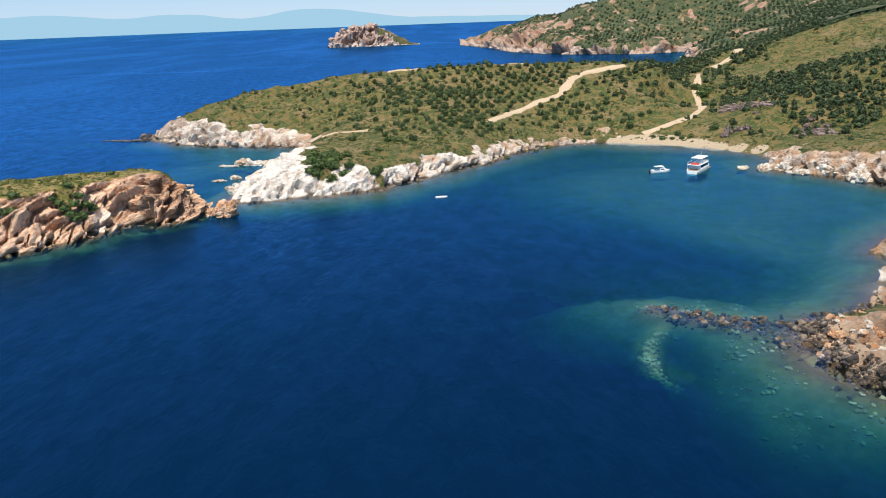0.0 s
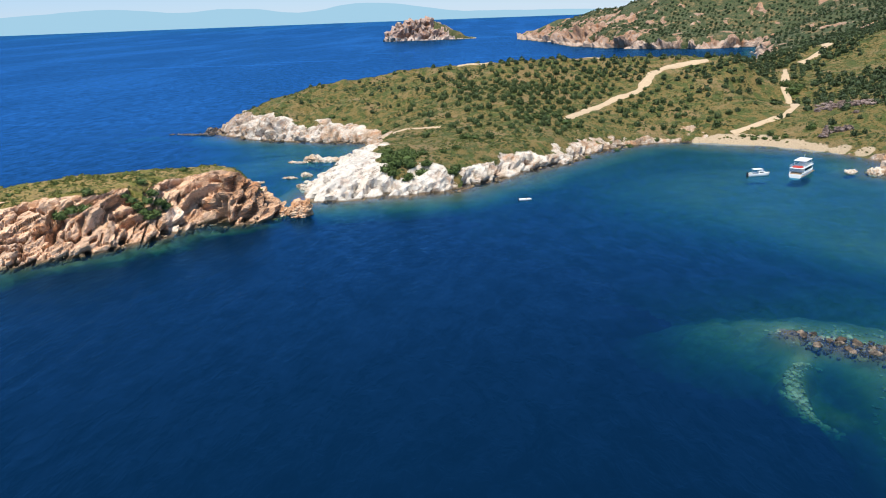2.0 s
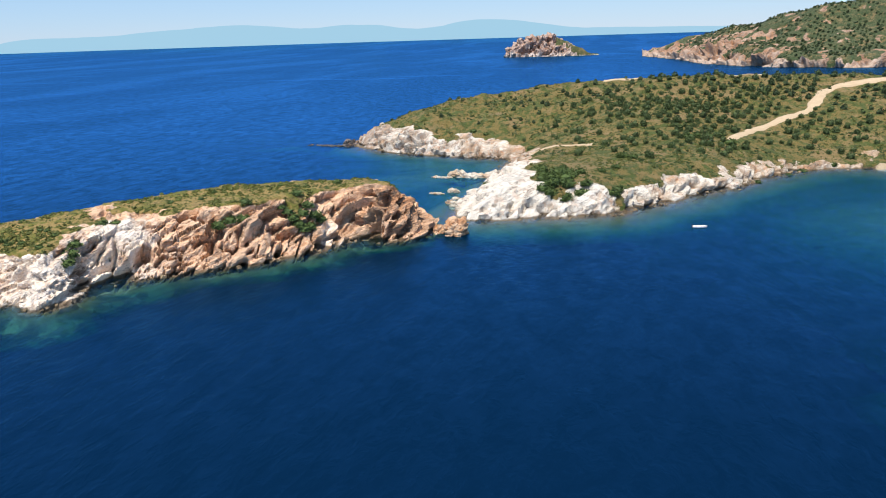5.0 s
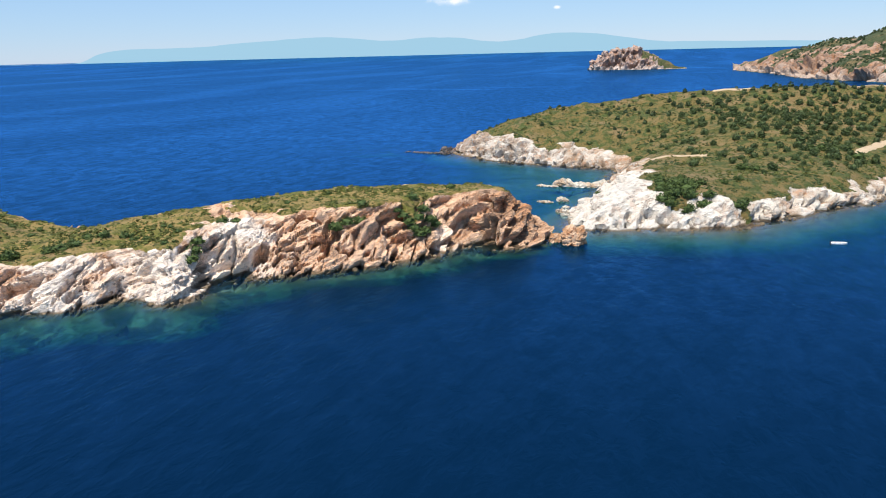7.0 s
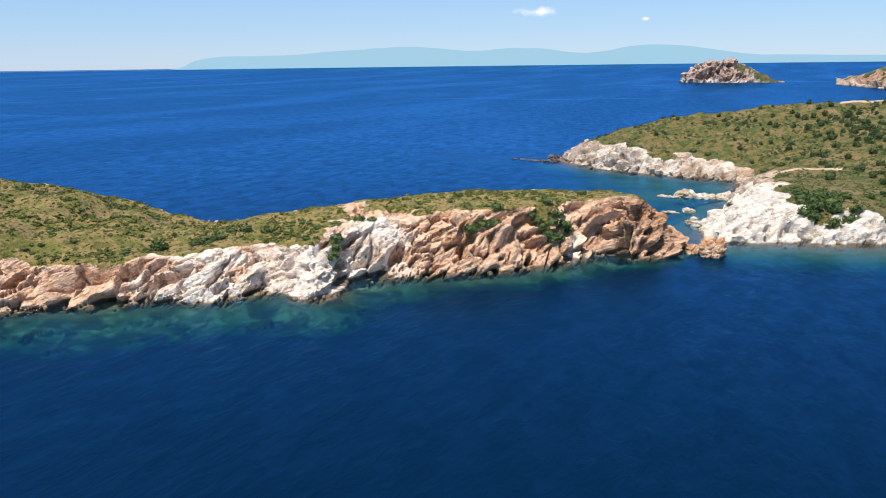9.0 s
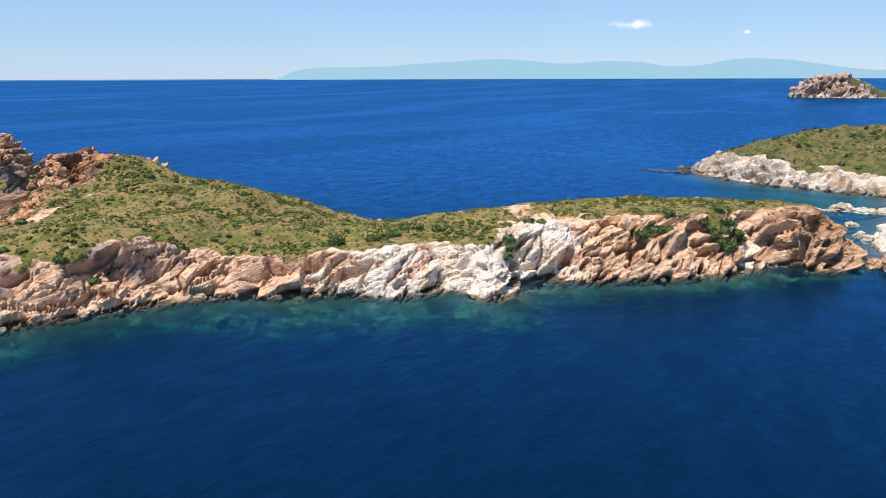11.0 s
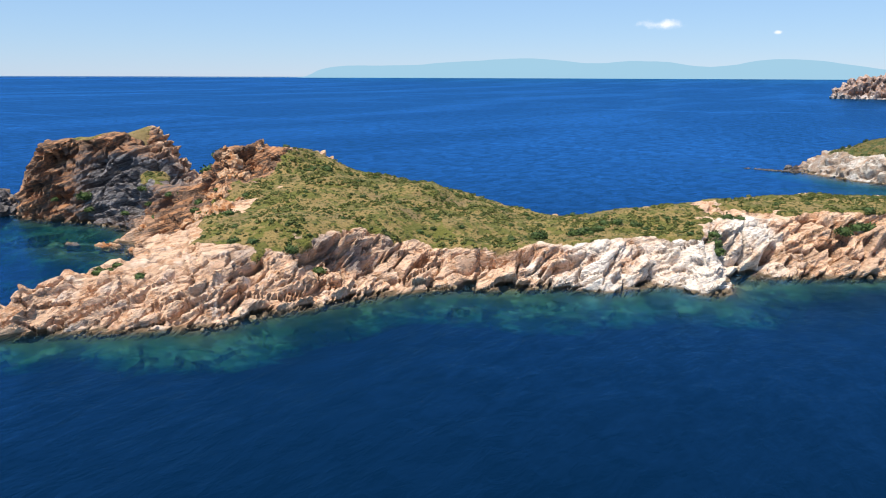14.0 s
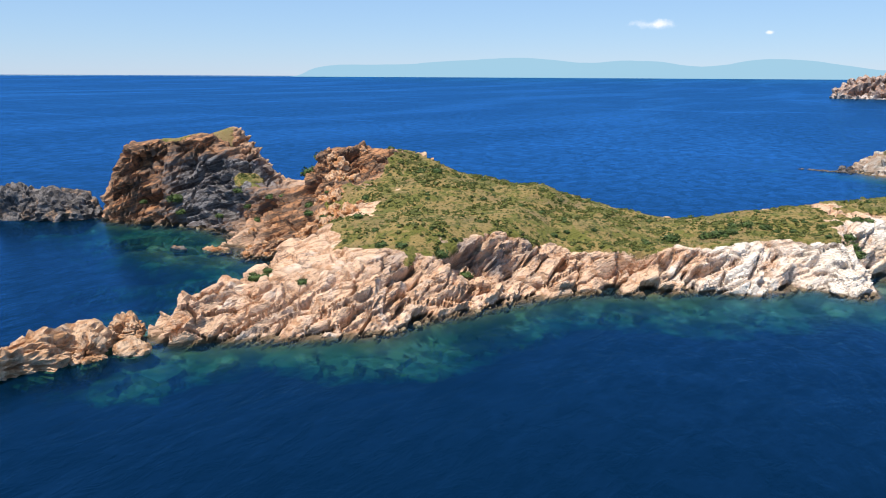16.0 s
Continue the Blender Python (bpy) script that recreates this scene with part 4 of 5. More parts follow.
def make_plant(name, seed, wide, tall, clumps, leaf, base, leaves, label, category, group, trunk=True):
    rng = np.random.default_rng(seed)
    ob = new(name)
    v, f = crown_mesh(rng, wide, tall, clumps, leaf, base)
    raw("crown", v, f, leaves, ob)
    part("trunk" if trunk else "stems", trunk_bm(base + tall * 0.55, 0.12 if trunk else 0.05, rng), M_BARK, ob)
    return tagged(ob, label, category, group)


def scatter(rng, count, box, inside):
    out = []
    x0, y0, x1, y1 = box
    x, y = rng.uniform(x0, x1, count), rng.uniform(y0, y1, count)
    ok = inside(x, y)
    return x[ok], y[ok]


def joined(name, kinds, x, y, z, size, turn, material, label, category):
    """Many small plants or stones in one object."""
    vs, fs, k = [], [], 0
    pick = np.arange(len(x)) % len(kinds)
    for i in range(len(x)):
        v, f = kinds[pick[i]]
        c, s = math.cos(turn[i]), math.sin(turn[i])
        w = v * size[i]
        vs.append(np.stack([w[:, 0] * c - w[:, 1] * s + x[i], w[:, 0] * s + w[:, 1] * c + y[i], w[:, 2] + z[i]], 1))
        fs.append(f + k)
        k += len(v)
    ob = raw(name, np.concatenate(vs), np.concatenate(fs), material)
    return tagged(ob, label, category, kind="stuff")


rng = np.random.default_rng(7)
pines = [make_plant("pine_tree", 20 + k, 1.4, 2.2, 130, 0.34, 0.35, M_PINE, "small dark green round-crowned pine on the grassy headland", "tree", "young pines on the headland") for k in range(4)]
shrubs = [make_plant("shrub", 40 + k, 1.2, 1.25, 190, 0.2, 0.05, M_SCRUB, "dense green shrub on the rocky spit", "shrub", "shrubs on the spit", False) for k in range(3)]


def orchard(x, y):
    """How closely the trees stand, 0 to 1."""
    d = spots(x, y, [(0, 425, 45, 1.0), (45, 440, 35, 1.1), (85, 415, 22, 0.35), (110, 448, 22, 1.0), (-70, 440, 40, 0.25), (20, 395, 30, 0.6), (15, 362, 16, 0.7), (-10, 350, 25, 0.4), (75, 390, 30, 0.35),
                     (195, 405, 36, 1.3), (240, 395, 50, 1.4), (190, 345, 25, 1.0), (250, 570, 45, 1.5), (205, 515, 18, 1.3), (300, 630, 45, 1.5), (202, 468, 16, -1.0), (225, 474, 20, -1.4), (250, 477, 23, -1.5), (276, 478, 25, -1.6), (302, 476, 26, -1.6), (150, 470, 22, 1.1), (170, 520, 35, 1.2), (150, 400, 20, 0.5), (-140, 448, 25, 0.25)])
    return np.clip(d, 0, 1)


# trees stand in loose rows across the slope
ang = radians(24)
ii, jj = np.meshgrid(np.arange(-90, 90), np.arange(-90, 90))
tx = (ii * 5.4 * math.cos(ang) - jj * 5.8 * math.sin(ang)).ravel() + rng.normal(0, 0.55, ii.size) + 80
ty = (ii * 5.4 * math.sin(ang) + jj * 5.8 * math.cos(ang)).ravel() + rng.normal(0, 0.55, ii.size) + 440
ok = (tx > -185) & (tx < 326) & (ty > 260) & (ty < 690)
tx, ty = tx[ok], ty[ok]
ok = rng.uniform(0, 1, len(tx)) < orchard(tx, ty) * 0.95 + 0.03
tx, ty = tx[ok], ty[ok]
grown = main_at(tx, ty, main_grid[3])
ok = (grown > 0.7) & (main_at(tx, ty) > 2.5)
ROADS = [((24, 373), (53, 410)), ((53, 410), (73, 433)), ((73, 433), (96, 453)), ((96, 453), (112, 456)), ((100, 368), (136, 391)), ((136, 391), (150, 445)), ((150, 445), (168, 494)), ((180, 503), (205, 525)), ((205, 525), (211, 541)), ((-30, 465), (54, 466)), ((-64, 322), (-60, 358))]


def off_road(x, y, away):
    free = np.ones(x.shape, bool)
    for (ax, ay), (bx, by) in ROADS:
        t = np.clip(((x - ax) * (bx - ax) + (y - ay) * (by - ay)) / ((bx - ax) ** 2 + (by - ay) ** 2), 0, 1)
        free &= np.hypot(x - ax - t * (bx - ax), y - ay - t * (by - ay)) > away
    return free


ok &= off_road(tx, ty, 4.0)
tx, ty = tx[ok], ty[ok]
tz, ts, tr = main_at(tx, ty) - 0.15, rng.uniform(0.7, 1.45, len(tx)) * (1 + 0.25 * step(130, 200, tx)) * (0.62 + 0.38 * step(-90, -30, tx)), rng.uniform(0, 6.28, len(tx))
near = np.argsort(np.hypot(tx - 10, ty - 340))
single, rest = near[:280], near[280:]
for k, i in enumerate(single):
    m = pose(tx[i], ty[i], tz[i], 0, 0, math.degrees(tr[i])) @ Matrix.Scale(ts[i], 4)
    if k < 4:
        pines[k].matrix_basis = m
    else:
        one = copy_thing(pines[k % 4], m)
        one.matrix_basis = m
kinds = [crown_mesh(np.random.default_rng(60 + k), 1.45, 2.3, 70, 0.45, 0.1) for k in range(5)]
joined("pine_grove", kinds, tx[rest], ty[rest], tz[rest], ts[rest], tr[rest], M_FOREST, "rows of small dark pines covering the hillsides", "trees")

# the spit's shrubs, low herbs and tufts
def on_grass(at, grid, least, low):
    def inside(x, y):
        return (at(x, y, grid[3]) > least) & (at(x, y) > low)
    return inside


SHRUBS = [(-289, 168.5, 1.0), (-281.8, 127.7, 1.6), (-284, 129, 1.2), (-270.7, 126.5, 1.5), (-363.5, 146.6, 2.2), (-360, 146, 1.5), (-322.6, 149.8, 1.3), (-318.5, 150.9, 1.5), (-339, 152, 1.5), (-322.5, 143.3, 1.4), (-268.6, 86.5, 1.5), (-271, 88, 1.1), (-256.5, 87.6, 1.1), (-330, 147, 1.2), (-296, 146, 1.0), (-278, 140, 1.1), (-313, 158, 2.6), (-310, 160, 2.0), (-118.4, 224.6, 1.6), (-117.6, 230.5, 1.5), (-114.1, 229.5, 1.8), (-115.1, 223.9, 1.7), (-112.4, 229.6, 1.8), (-116.8, 224.1, 1.6), (-113.6, 224.1, 1.6), (-111, 231.1, 1.6), (-112.6, 226.5, 1.6), (-115, 227, 1.8), (-132.9, 210.5, 1.9), (-127.2, 213.9, 1.7), (-130, 212, 1.6), (-160.3, 185, 1.8), (-158.5, 181, 1.7), (-161, 188, 1.6), (-201, 167, 2.2), (-190.8, 172.8, 2.0), (-193, 172, 1.8), (-187.5, 175, 1.6), (-128, 218, 1.5), (-120, 224, 1.2), (-157, 200, 1.4), (-160, 198, 1.5), (-205, 160, 1.1),
          (-185, 182, 1.5), (-188, 180, 1.3), (-181, 185, 1.4), (-240, 116, 1.5), (-236, 121, 1.4), (-248, 112, 1.3), (-252, 110, 1.2), (-272, 168, 1.5), (-276, 166, 1.3), (-345, 149, 1.3), (-375, 143, 1.1), (-267, 88, 0.8), (-270, 92, 1.0), (-112, 250, 1.2), (-300, 142, 1.2), (-296, 137, 1.3)]
sx, sy = scatter(rng, 900, (-345, 75, -82, 265), on_grass(spit_at, spit_grid, 0.85, 4))
for x, y in list(zip(sx, sy))[:110]:
    SHRUBS.append((x, y, rng.uniform(0.35, 0.95)))
for k, (x, y, s) in enumerate(SHRUBS):
    m = pose(x, y, float(spit_at(x, y)) - 0.1, 0, 0, rng.uniform(0, 360)) @ Matrix.Diagonal((s, s, s * rng.uniform(0.75, 1.05), 1))
    one = shrubs[k] if k < 3 else copy_thing(shrubs[k % 3], m)
    one.matrix_basis = m
COAST_SHRUBS = [(-51, 301, 2.4), (-50, 290, 2.4), (-45, 282, 2.6), (-41, 276, 2.2), (-36, 279, 2.4), (-35, 283, 2.4), (-46, 294, 2.4), (-44, 300, 2.2), (-26, 282.5, 2.2), (-24, 286, 2.0), (-47, 277, 2.0), (-42, 284, 2.6), (-47, 281, 2.4), (-41, 281, 2.4), (-37, 296, 2.0), (-44, 298, 2.0), (-49, 278, 2.2), (-42, 287, 2.8), (-46, 286, 2.6), (-50, 284, 1.8), (-40, 292, 2.2),
                (-22, 329, 2.4), (-18, 327, 2.0), (-70, 312, 1.6), (-72, 300, 1.2), (-62, 375, 1.8), (-56, 372, 1.5), (108, 361, 1.5), (116, 357, 1.5), (112, 359, 1.2), (104, 364, 1.3), (120, 356, 1.4), (132, 359, 2.4), (138, 352, 2.0), (20, 376, 2.6), (24, 369, 2.6), (15, 372, 2.4), (6, 363, 2.4), (10, 368, 2.2), (151, 433, 3.4), (155, 437, 3.2), (149, 440, 3.0),
                (-88, 407, 1.5), (-95, 410, 1.6), (-30, 300, 1.4), (-25, 305, 1.6), (45, 352, 1.6), (52, 360, 1.8), (30, 335, 1.5), (66, 368, 1.5)]
coast = [make_plant("shrub", 140 + k, 1.2, 1.2, 210, 0.19, 0.05, M_SCRUB, "dense green shrub on the headland's slope", "shrub", "shrubs on the headland", False) for k in range(2)]
for k, (x, y, s) in enumerate(COAST_SHRUBS):
    m = pose(x, y, float(main_at(x, y)) - 0.1, 0, 0, rng.uniform(0, 360)) @ Matrix.Diagonal((s, s, s * rng.uniform(0.75, 1.0), 1))
    one = coast[k] if k < 2 else copy_thing(coast[k % 2], m)
    one.matrix_basis = m
bare = [make_plant("dry_shrub", 150 + k, 1.3, 1.2, 110, 0.24, 0.05, M_DRY, "leafless purplish-brown shrub by the valley track", "shrub", "dry shrubs in the valley", False) for k in range(2)]
for k in range(72):
    cx, cy, r = ((149, 386, 4), (153, 375, 4), (161, 374, 4), (167, 337, 4), (167, 328, 4), (139, 352, 3))[k % 6]
    x, y, s = cx + rng.normal(0, r), cy + rng.normal(0, r), rng.uniform(1.0, 2.0)
    m = pose(x, y, float(main_at(x, y)) - 0.1, 0, 0, rng.uniform(0, 360)) @ Matrix.Diagonal((s, s, s * 0.8, 1))
    one = bare[k] if k < 2 else copy_thing(bare[k % 2], m)
    one.matrix_basis = m
# the far plantation
far_at = sampler(far_grid)
ii, jj = np.meshgrid(np.arange(-75, 75), np.arange(-70, 70))
fx = (ii * 10 * math.cos(0.5) - jj * 8.5 * math.sin(0.5)).ravel() + 480 + rng.normal(0, 0.9, ii.size)
fy = (ii * 10 * math.sin(0.5) + jj * 8.5 * math.cos(0.5)).ravel() + 1240 + rng.normal(0, 0.9, ii.size)
ok = (fx > 60) & (fx < 890) & (fy > 700) & (fy < 1750)
fx, fy = fx[ok], fy[ok]
ok = (far_at(fx, fy, far_grid[3]) > 0.8) & (fbm(fx / 120, fy / 120, seed=111) + rng.uniform(-0.35, 0.35, len(fx)) > -0.6)
fx, fy = fx[ok], fy[ok]
small = [crown_mesh(np.random.default_rng(160 + k), 2.1, 3.2, 16, 1.3, 0.0) for k in range(4)]
joined("plantation", small, fx, fy, far_at(fx, fy) - 0.2, rng.uniform(0.7, 1.25, len(fx)), rng.uniform(0, 6.28, len(fx)), M_FOREST, "far hillside planted with rows of dark trees", "trees")
tufts = [crown_mesh(np.random.default_rng(80 + k), 0.55, 0.45, 16, 0.22, 0.0) for k in range(6)]
gx, gy = scatter(rng, 60000, (-345, 75, -82, 268), on_grass(spit_at, spit_grid, 0.6, 2.5))
clump = 1.3 * fbm(gx / 6, gy / 6, seed=91) + rng.uniform(-0.22, 0.22, len(gx))
for low, high, mat, label in ((0.10, 9, M_TUFT, "low green scrub covering the top of the spit"), (-9, -0.05, M_HERB, "dry grass tufts on the top of the spit")):
    ok = (clump > low) & (clump <= high)
    x, y = gx[ok], gy[ok]
    joined("scrub" if low > 0 else "grass", tufts, x, y, spit_at(x, y) - 0.05, (0.35 + 1.3 * rng.uniform(0, 1, len(x)) ** 2.2) * (1.0 if low > 0 else 0.5), rng.uniform(0, 6.28, len(x)), mat, label, "scrub" if low > 0 else "grass")
gx, gy = scatter(rng, 80000, (-190, 262, 326, 600), on_grass(main_at, main_grid, 0.6, 1.5))
ok = off_road(gx, gy, 3.0)
gx, gy = gx[ok], gy[ok]
clump = 1.2 * fbm(gx / 9, gy / 9, seed=95) + rng.uniform(-0.3, 0.3, len(gx))
for low, high, mat, label in ((0.34, 9, M_PINE, "dark scrub scattered over the headland"), (0.10, 0.34, M_TUFT, "green scrub scattered over the headland"), (-9, -0.25, M_HERB, "dry grass tufts scattered over the headland")):
    ok = (clump > low) & (clump <= high)
    x, y = gx[ok], gy[ok]
    joined("scrub" if low > 0 else "grass", tufts, x, y, main_at(x, y) - 0.05, rng.uniform(0.4, 1.7, len(x)) * (0.9 if low > 0 else 0.6), rng.uniform(0, 6.28, len(x)), mat, label, "scrub" if low > 0 else "grass")


# ---- rocks ----
n = Nodes("boulder_rock")
tone = n.noise(0.35, 6, 0.7)
M_BOULDER = n.finish(n.mix(n.ramp(n.noise(1.1, 6, 0.75), 0.5, 0.75), n.mix(n.ramp(tone, 0.4, 0.6), (0.68, 0.46, 0.30), (0.46, 0.23, 0.105)), (0.08, 0.06, 0.05)), 0.9, n.bump(n.noise(1.2, 8, 0.75), 0.6))
n = Nodes("rust_rock")
M_RUST = n.finish(n.mix(n.ramp(n.noise(1.1, 6, 0.75), 0.5, 0.7), n.mix(n.ramp(n.noise(0.5, 6, 0.7), 0.42, 0.58), (0.46, 0.20, 0.075), (0.56, 0.36, 0.22)), (0.07, 0.04, 0.025)), 0.9, n.bump(n.noise(1.2, 8, 0.75), 0.5))
n = Nodes("pale_rock")
M_PALE = n.finish(n.mix(n.ramp(n.noise(0.9, 6, 0.75), 0.5, 0.75), n.mix(n.ramp(n.noise(0.3, 5, 0.7), 0.45, 0.6), (0.64, 0.58, 0.49), (0.50, 0.36, 0.24)), (0.12, 0.095, 0.075)), 0.9, n.bump(n.noise(1.2, 8, 0.75), 0.6))
n = Nodes("dark_rock")
tone = n.noise(0.4, 6, 0.7)
M_DARK = n.finish(n.mix(n.ramp(tone, 0.42, 0.6), (0.055, 0.048, 0.046), n.mix(n.ramp(n.noise(0.15, 4, 0.6), 0.52, 0.62), (0.20, 0.175, 0.165), (0.33, 0.20, 0.12))), 0.9, n.bump(n.noise(1.2, 8, 0.75), 0.6))
n = Nodes("reef_rock")
M_REEF = n.finish(n.mix(n.ramp(n.noise(0.7, 5, 0.7), 0.42, 0.62), (0.035, 0.027, 0.02), n.mix(n.math("FRACT", n.math("ADD", n.random(), n.island())), (0.10, 0.065, 0.04), (0.30, 0.23, 0.17))), 0.85, n.bump(n.noise(1.5, 7, 0.75), 0.5))


def rock_mesh(seed, detail, rough=0.32):
    bm = bmesh.new()
    bmesh.ops.create_icosphere(bm, subdivisions=detail, radius=1)
    co = np.array([v.co for v in bm.verts])
    f = [[v.index for v in q.verts] for q in bm.faces]
    bm.free()
    x, y, z = co.T + seed * 7.7
    d1, d2, who = cells(x * 1.3, y * 1.3, z * 1.7, seed)
    e1, e2, _ = cells(x * 3.4, y * 3.4, z * 4.2, seed + 9)
    r = 1 + rough * (1.1 * (who - 0.5) + 0.9 * ridged(x, y, z, seed, 4) - 0.6 * (1 - step(0, 0.2, d2 - d1)) - 0.3 * (1 - step(0, 0.25, e2 - e1)))
    return co * r[:, None], f


def boulder(x, y, z, sx, sy, sz, turn, seed, material, label, group="", detail=5, rough=0.32):
    """One rock: a core broken into dipping blocks of about two metres, with cracks between them."""
    bm = bmesh.new()
    bmesh.ops.create_icosphere(bm, subdivisions=detail, radius=1)
    co = np.array([v.co for v in bm.verts])
    f = [[v.index for v in q.verts] for q in bm.faces]
    bm.free()
    p = co * np.array([sx, sy, sz])
    u, v, w = (p + seed * 31.7).T
    core = min(sx, sy, sz)
    grain = max(0.5, min(1.6, core * 0.4))
    a, b = (u * 0.8 + w * 0.6) / grain, (w * 0.8 - u * 0.5 + 0.3 * v) / grain
    block, joint = facets(a / 2.6, v / grain / 2.2, b / 1.4, seed)
    stone, gap = facets(a / 1.1, v / grain, b / 0.7, seed + 9)
    out = rough * core * (1.5 * ridged(u / core / 1.4, v / core / 1.4, w / core / 1.4, seed, 3) - 0.3) + rough * grain * 2.6 * (1.1 * block + 0.9 * (step(0, 0.12, joint) - 1) + 0.4 * stone + 0.4 * (step(0, 0.15, gap) - 1))
    normal = p / np.array([sx, sy, sz]) ** 2
    normal /= np.linalg.norm(normal, axis=1)[:, None]
    p = p + normal * out[:, None]
    ob = raw("rock", p, f, material, smooth=False)
    ob.matrix_world = pose(x, y, z, 0, 0, turn)
    return tagged(ob, label, "rock", group)


boulder(-73.2, 246, 1.0, 3.2, 3.4, 4.4, 20, 1, M_BOULDER, "craggy ochre boulder standing off the end of the spit", rough=0.22)
boulder(-78.3, 247.5, 0.2, 2.6, 2.0, 2.2, 60, 2, M_BOULDER, "low orange rock at the end of the spit")
boulder(-281.5, 44, 0.2, 4.2, 16, 5.2, -8, 3, M_BOULDER, "long jagged ochre rock ridge rising from the sea")
boulder(-277, 52, 0.3, 3.4, 4.0, 3.6, 30, 4, M_BOULDER, "dark-shadowed ochre rock at the foot of the ridge")
boulder(-280, 62.5, 0.2, 3.8, 3.0, 3.9, 15, 5, M_BOULDER, "jagged ochre rock between ridge and spit")
boulder(-272, 57.5, 0.4, 3.4, 2.6, 2.4, 30, 6, M_BOULDER, "rounded brown boulder lying in the shallows", detail=4, rough=0.12)
boulder(-411, 133, 0.3, 16, 10, 8.5, 38, 7, M_DARK, "dark jagged rock island beside the tall stack")
boulder(-421, 126, 0.3, 9, 8, 11.0, 10, 8, M_DARK, "dark craggy pinnacle of the rock island")
boulder(-400, 140, -0.3, 7, 4, 2.5, 20, 9, M_DARK, "low dark rock between island and stack")
boulder(-322, 125, -0.2, 3.6, 1.8, 1.1, 20, 10, M_RUST, "low rusty reef rock in the inlet")
boulder(-333, 121, -0.4, 3, 1.6, 0.9, 0, 11, M_DARK, "low dark reef rock in the inlet")
for k, (x, y, a, b, c) in enumerate([(-90, 342, 5, 2.2, 2.6), (-83, 341, 8, 2.5, 1.5), (-74, 343, 5, 3, 2.4), (-97, 339, 5, 1.2, 0.6), (-86, 309, 2.4, 1.5, 1.3), (-92, 305, 3.5, 0.9, 0.5), (-80, 284, 2.6, 1.8, 1.6), (-84, 289, 1.6, 1.2, 0.9), (-78, 277, 1.8, 1.4, 1.4), (-83, 296, 1.4, 1.2, 0.8), (-103, 297, 3, 0.8, 0.45)]):
    boulder(x, y, 0.1, a, b, c, rng.uniform(-15, 15), 20 + k, M_PALE, "low pale rock in the channel behind the white slope", "rocks in the channel", 4)
for k, (x, y, a, c) in enumerate([(-189, 437, 3.0, 0.5), (-184, 435, 3.4, 0.6), (-179, 434, 3.4, 0.6), (-174, 434, 3.8, 0.9), (-195, 437.5, 2.2, 0.4), (-170, 433.5, 3.2, 1.3), (-175, 445, 3.6, 2.2), (-171, 443, 3.0, 2.8), (-168, 440, 3.0, 2.0)]):
    boulder(x, y, -0.1, a, a * 0.5, c, 5 + 11 * k, 40 + k, M_DARK, "dark flat rock off the point of the headland", "rocks off the point", 4)
for k, (x, y, a, b, c) in enumerate([(128, 290, 4, 3, 1.5), (134, 287, 5, 3.5, 3), (138, 279, 3.5, 2.4, 1.2), (146, 275, 5, 4, 4), (120, 292, 3, 2, 0.8), (152, 264, 5, 4, 4.5)]):
    boulder(x, y, 0.4, a, b, c, rng.uniform(0, 180), 50 + k, M_PALE, "pale rounded rock at the end of the beach", "rocks by the beach", 4)
for k in range(22):
    x, y = -315 + 24 * (k / 21) + rng.normal(0, 2.2), 127.5 + 3 * math.sin(k) + rng.normal(0, 1.6)
    a = rng.uniform(0.7, 2.2)
    boulder(x, y, float(spit_at(x, y)) + 0.15 * a, a, a * rng.uniform(0.6, 0.9), a * rng.uniform(0.6, 1.0), rng.uniform(0, 180), 100 + k, M_RUST, "fallen orange block at the foot of the crag", "blocks under the crag", 3)
for k in range(46):
    t = rng.uniform(0, 1)
    x, y = -282 - 18 * t + rng.normal(0, 5), 122 + 36 * t + rng.normal(0, 4)
    a = rng.uniform(0.8, 2.6)
    boulder(x, y, float(spit_at(x, y)) - 0.1 * a, a, a * rng.uniform(0.6, 0.9), a * rng.uniform(0.6, 1.2), rng.uniform(0, 180), 130 + k, M_RUST, "rusty rock sticking out of the slope below the crag", "rocks below the crag", 3)
# the reef: stones of all sizes along the bar
stones = [rock_mesh(70 + k, 2) for k in range(5)]
stones = [(v, np.array(f)) for v, f in stones]
bar = []
while len(bar) < 1300:
    t = rng.uniform(0, 1)
    if len(bar) % 2:
        x, y = np.interp(t, [0, 0.2, 0.5, 0.75, 1], [47, 52, 59, 64, 70]) + rng.normal(0, 1.5 + 3.0 * t), np.interp(t, [0, 0.2, 0.5, 0.75, 1], [148, 143.5, 141, 137, 131]) + rng.normal(0, 1.5 + 3.0 * t)
    else:
        x, y = np.interp(t, [0, 0.3, 0.5, 0.8, 1], [73, 68.5, 68, 74, 88]) + rng.normal(1.5, 2.2), np.interp(t, [0, 0.3, 0.5, 0.8, 1], [109, 117, 126, 137, 145]) + rng.normal(0, 2.0)
    if -1.6 < main_at(x, y) < 3.0:
        bar.append((x, y, rng.uniform(0.14, 0.34) + 0.5 * rng.uniform(0, 1) ** 5))
bar.sort(key=lambda q: -q[2])
for x, y, s in bar[:60]:
    z = float(main_at(x, y))
    v, f = stones[int(s * 1000) % 5]
    ob = raw("reef_stone", v * np.array([s * 1.4, s * 1.1, s * 1.1]), f, M_REEF)
    ob.matrix_world = pose(x, y, max(z + 0.3 * s, -0.35), 0, 0, rng.uniform(0, 360))
    tagged(ob, "dark weathered stone on the half-sunken reef", "stone", "stones on the reef")
x, y, s = np.array(bar[60:]).T
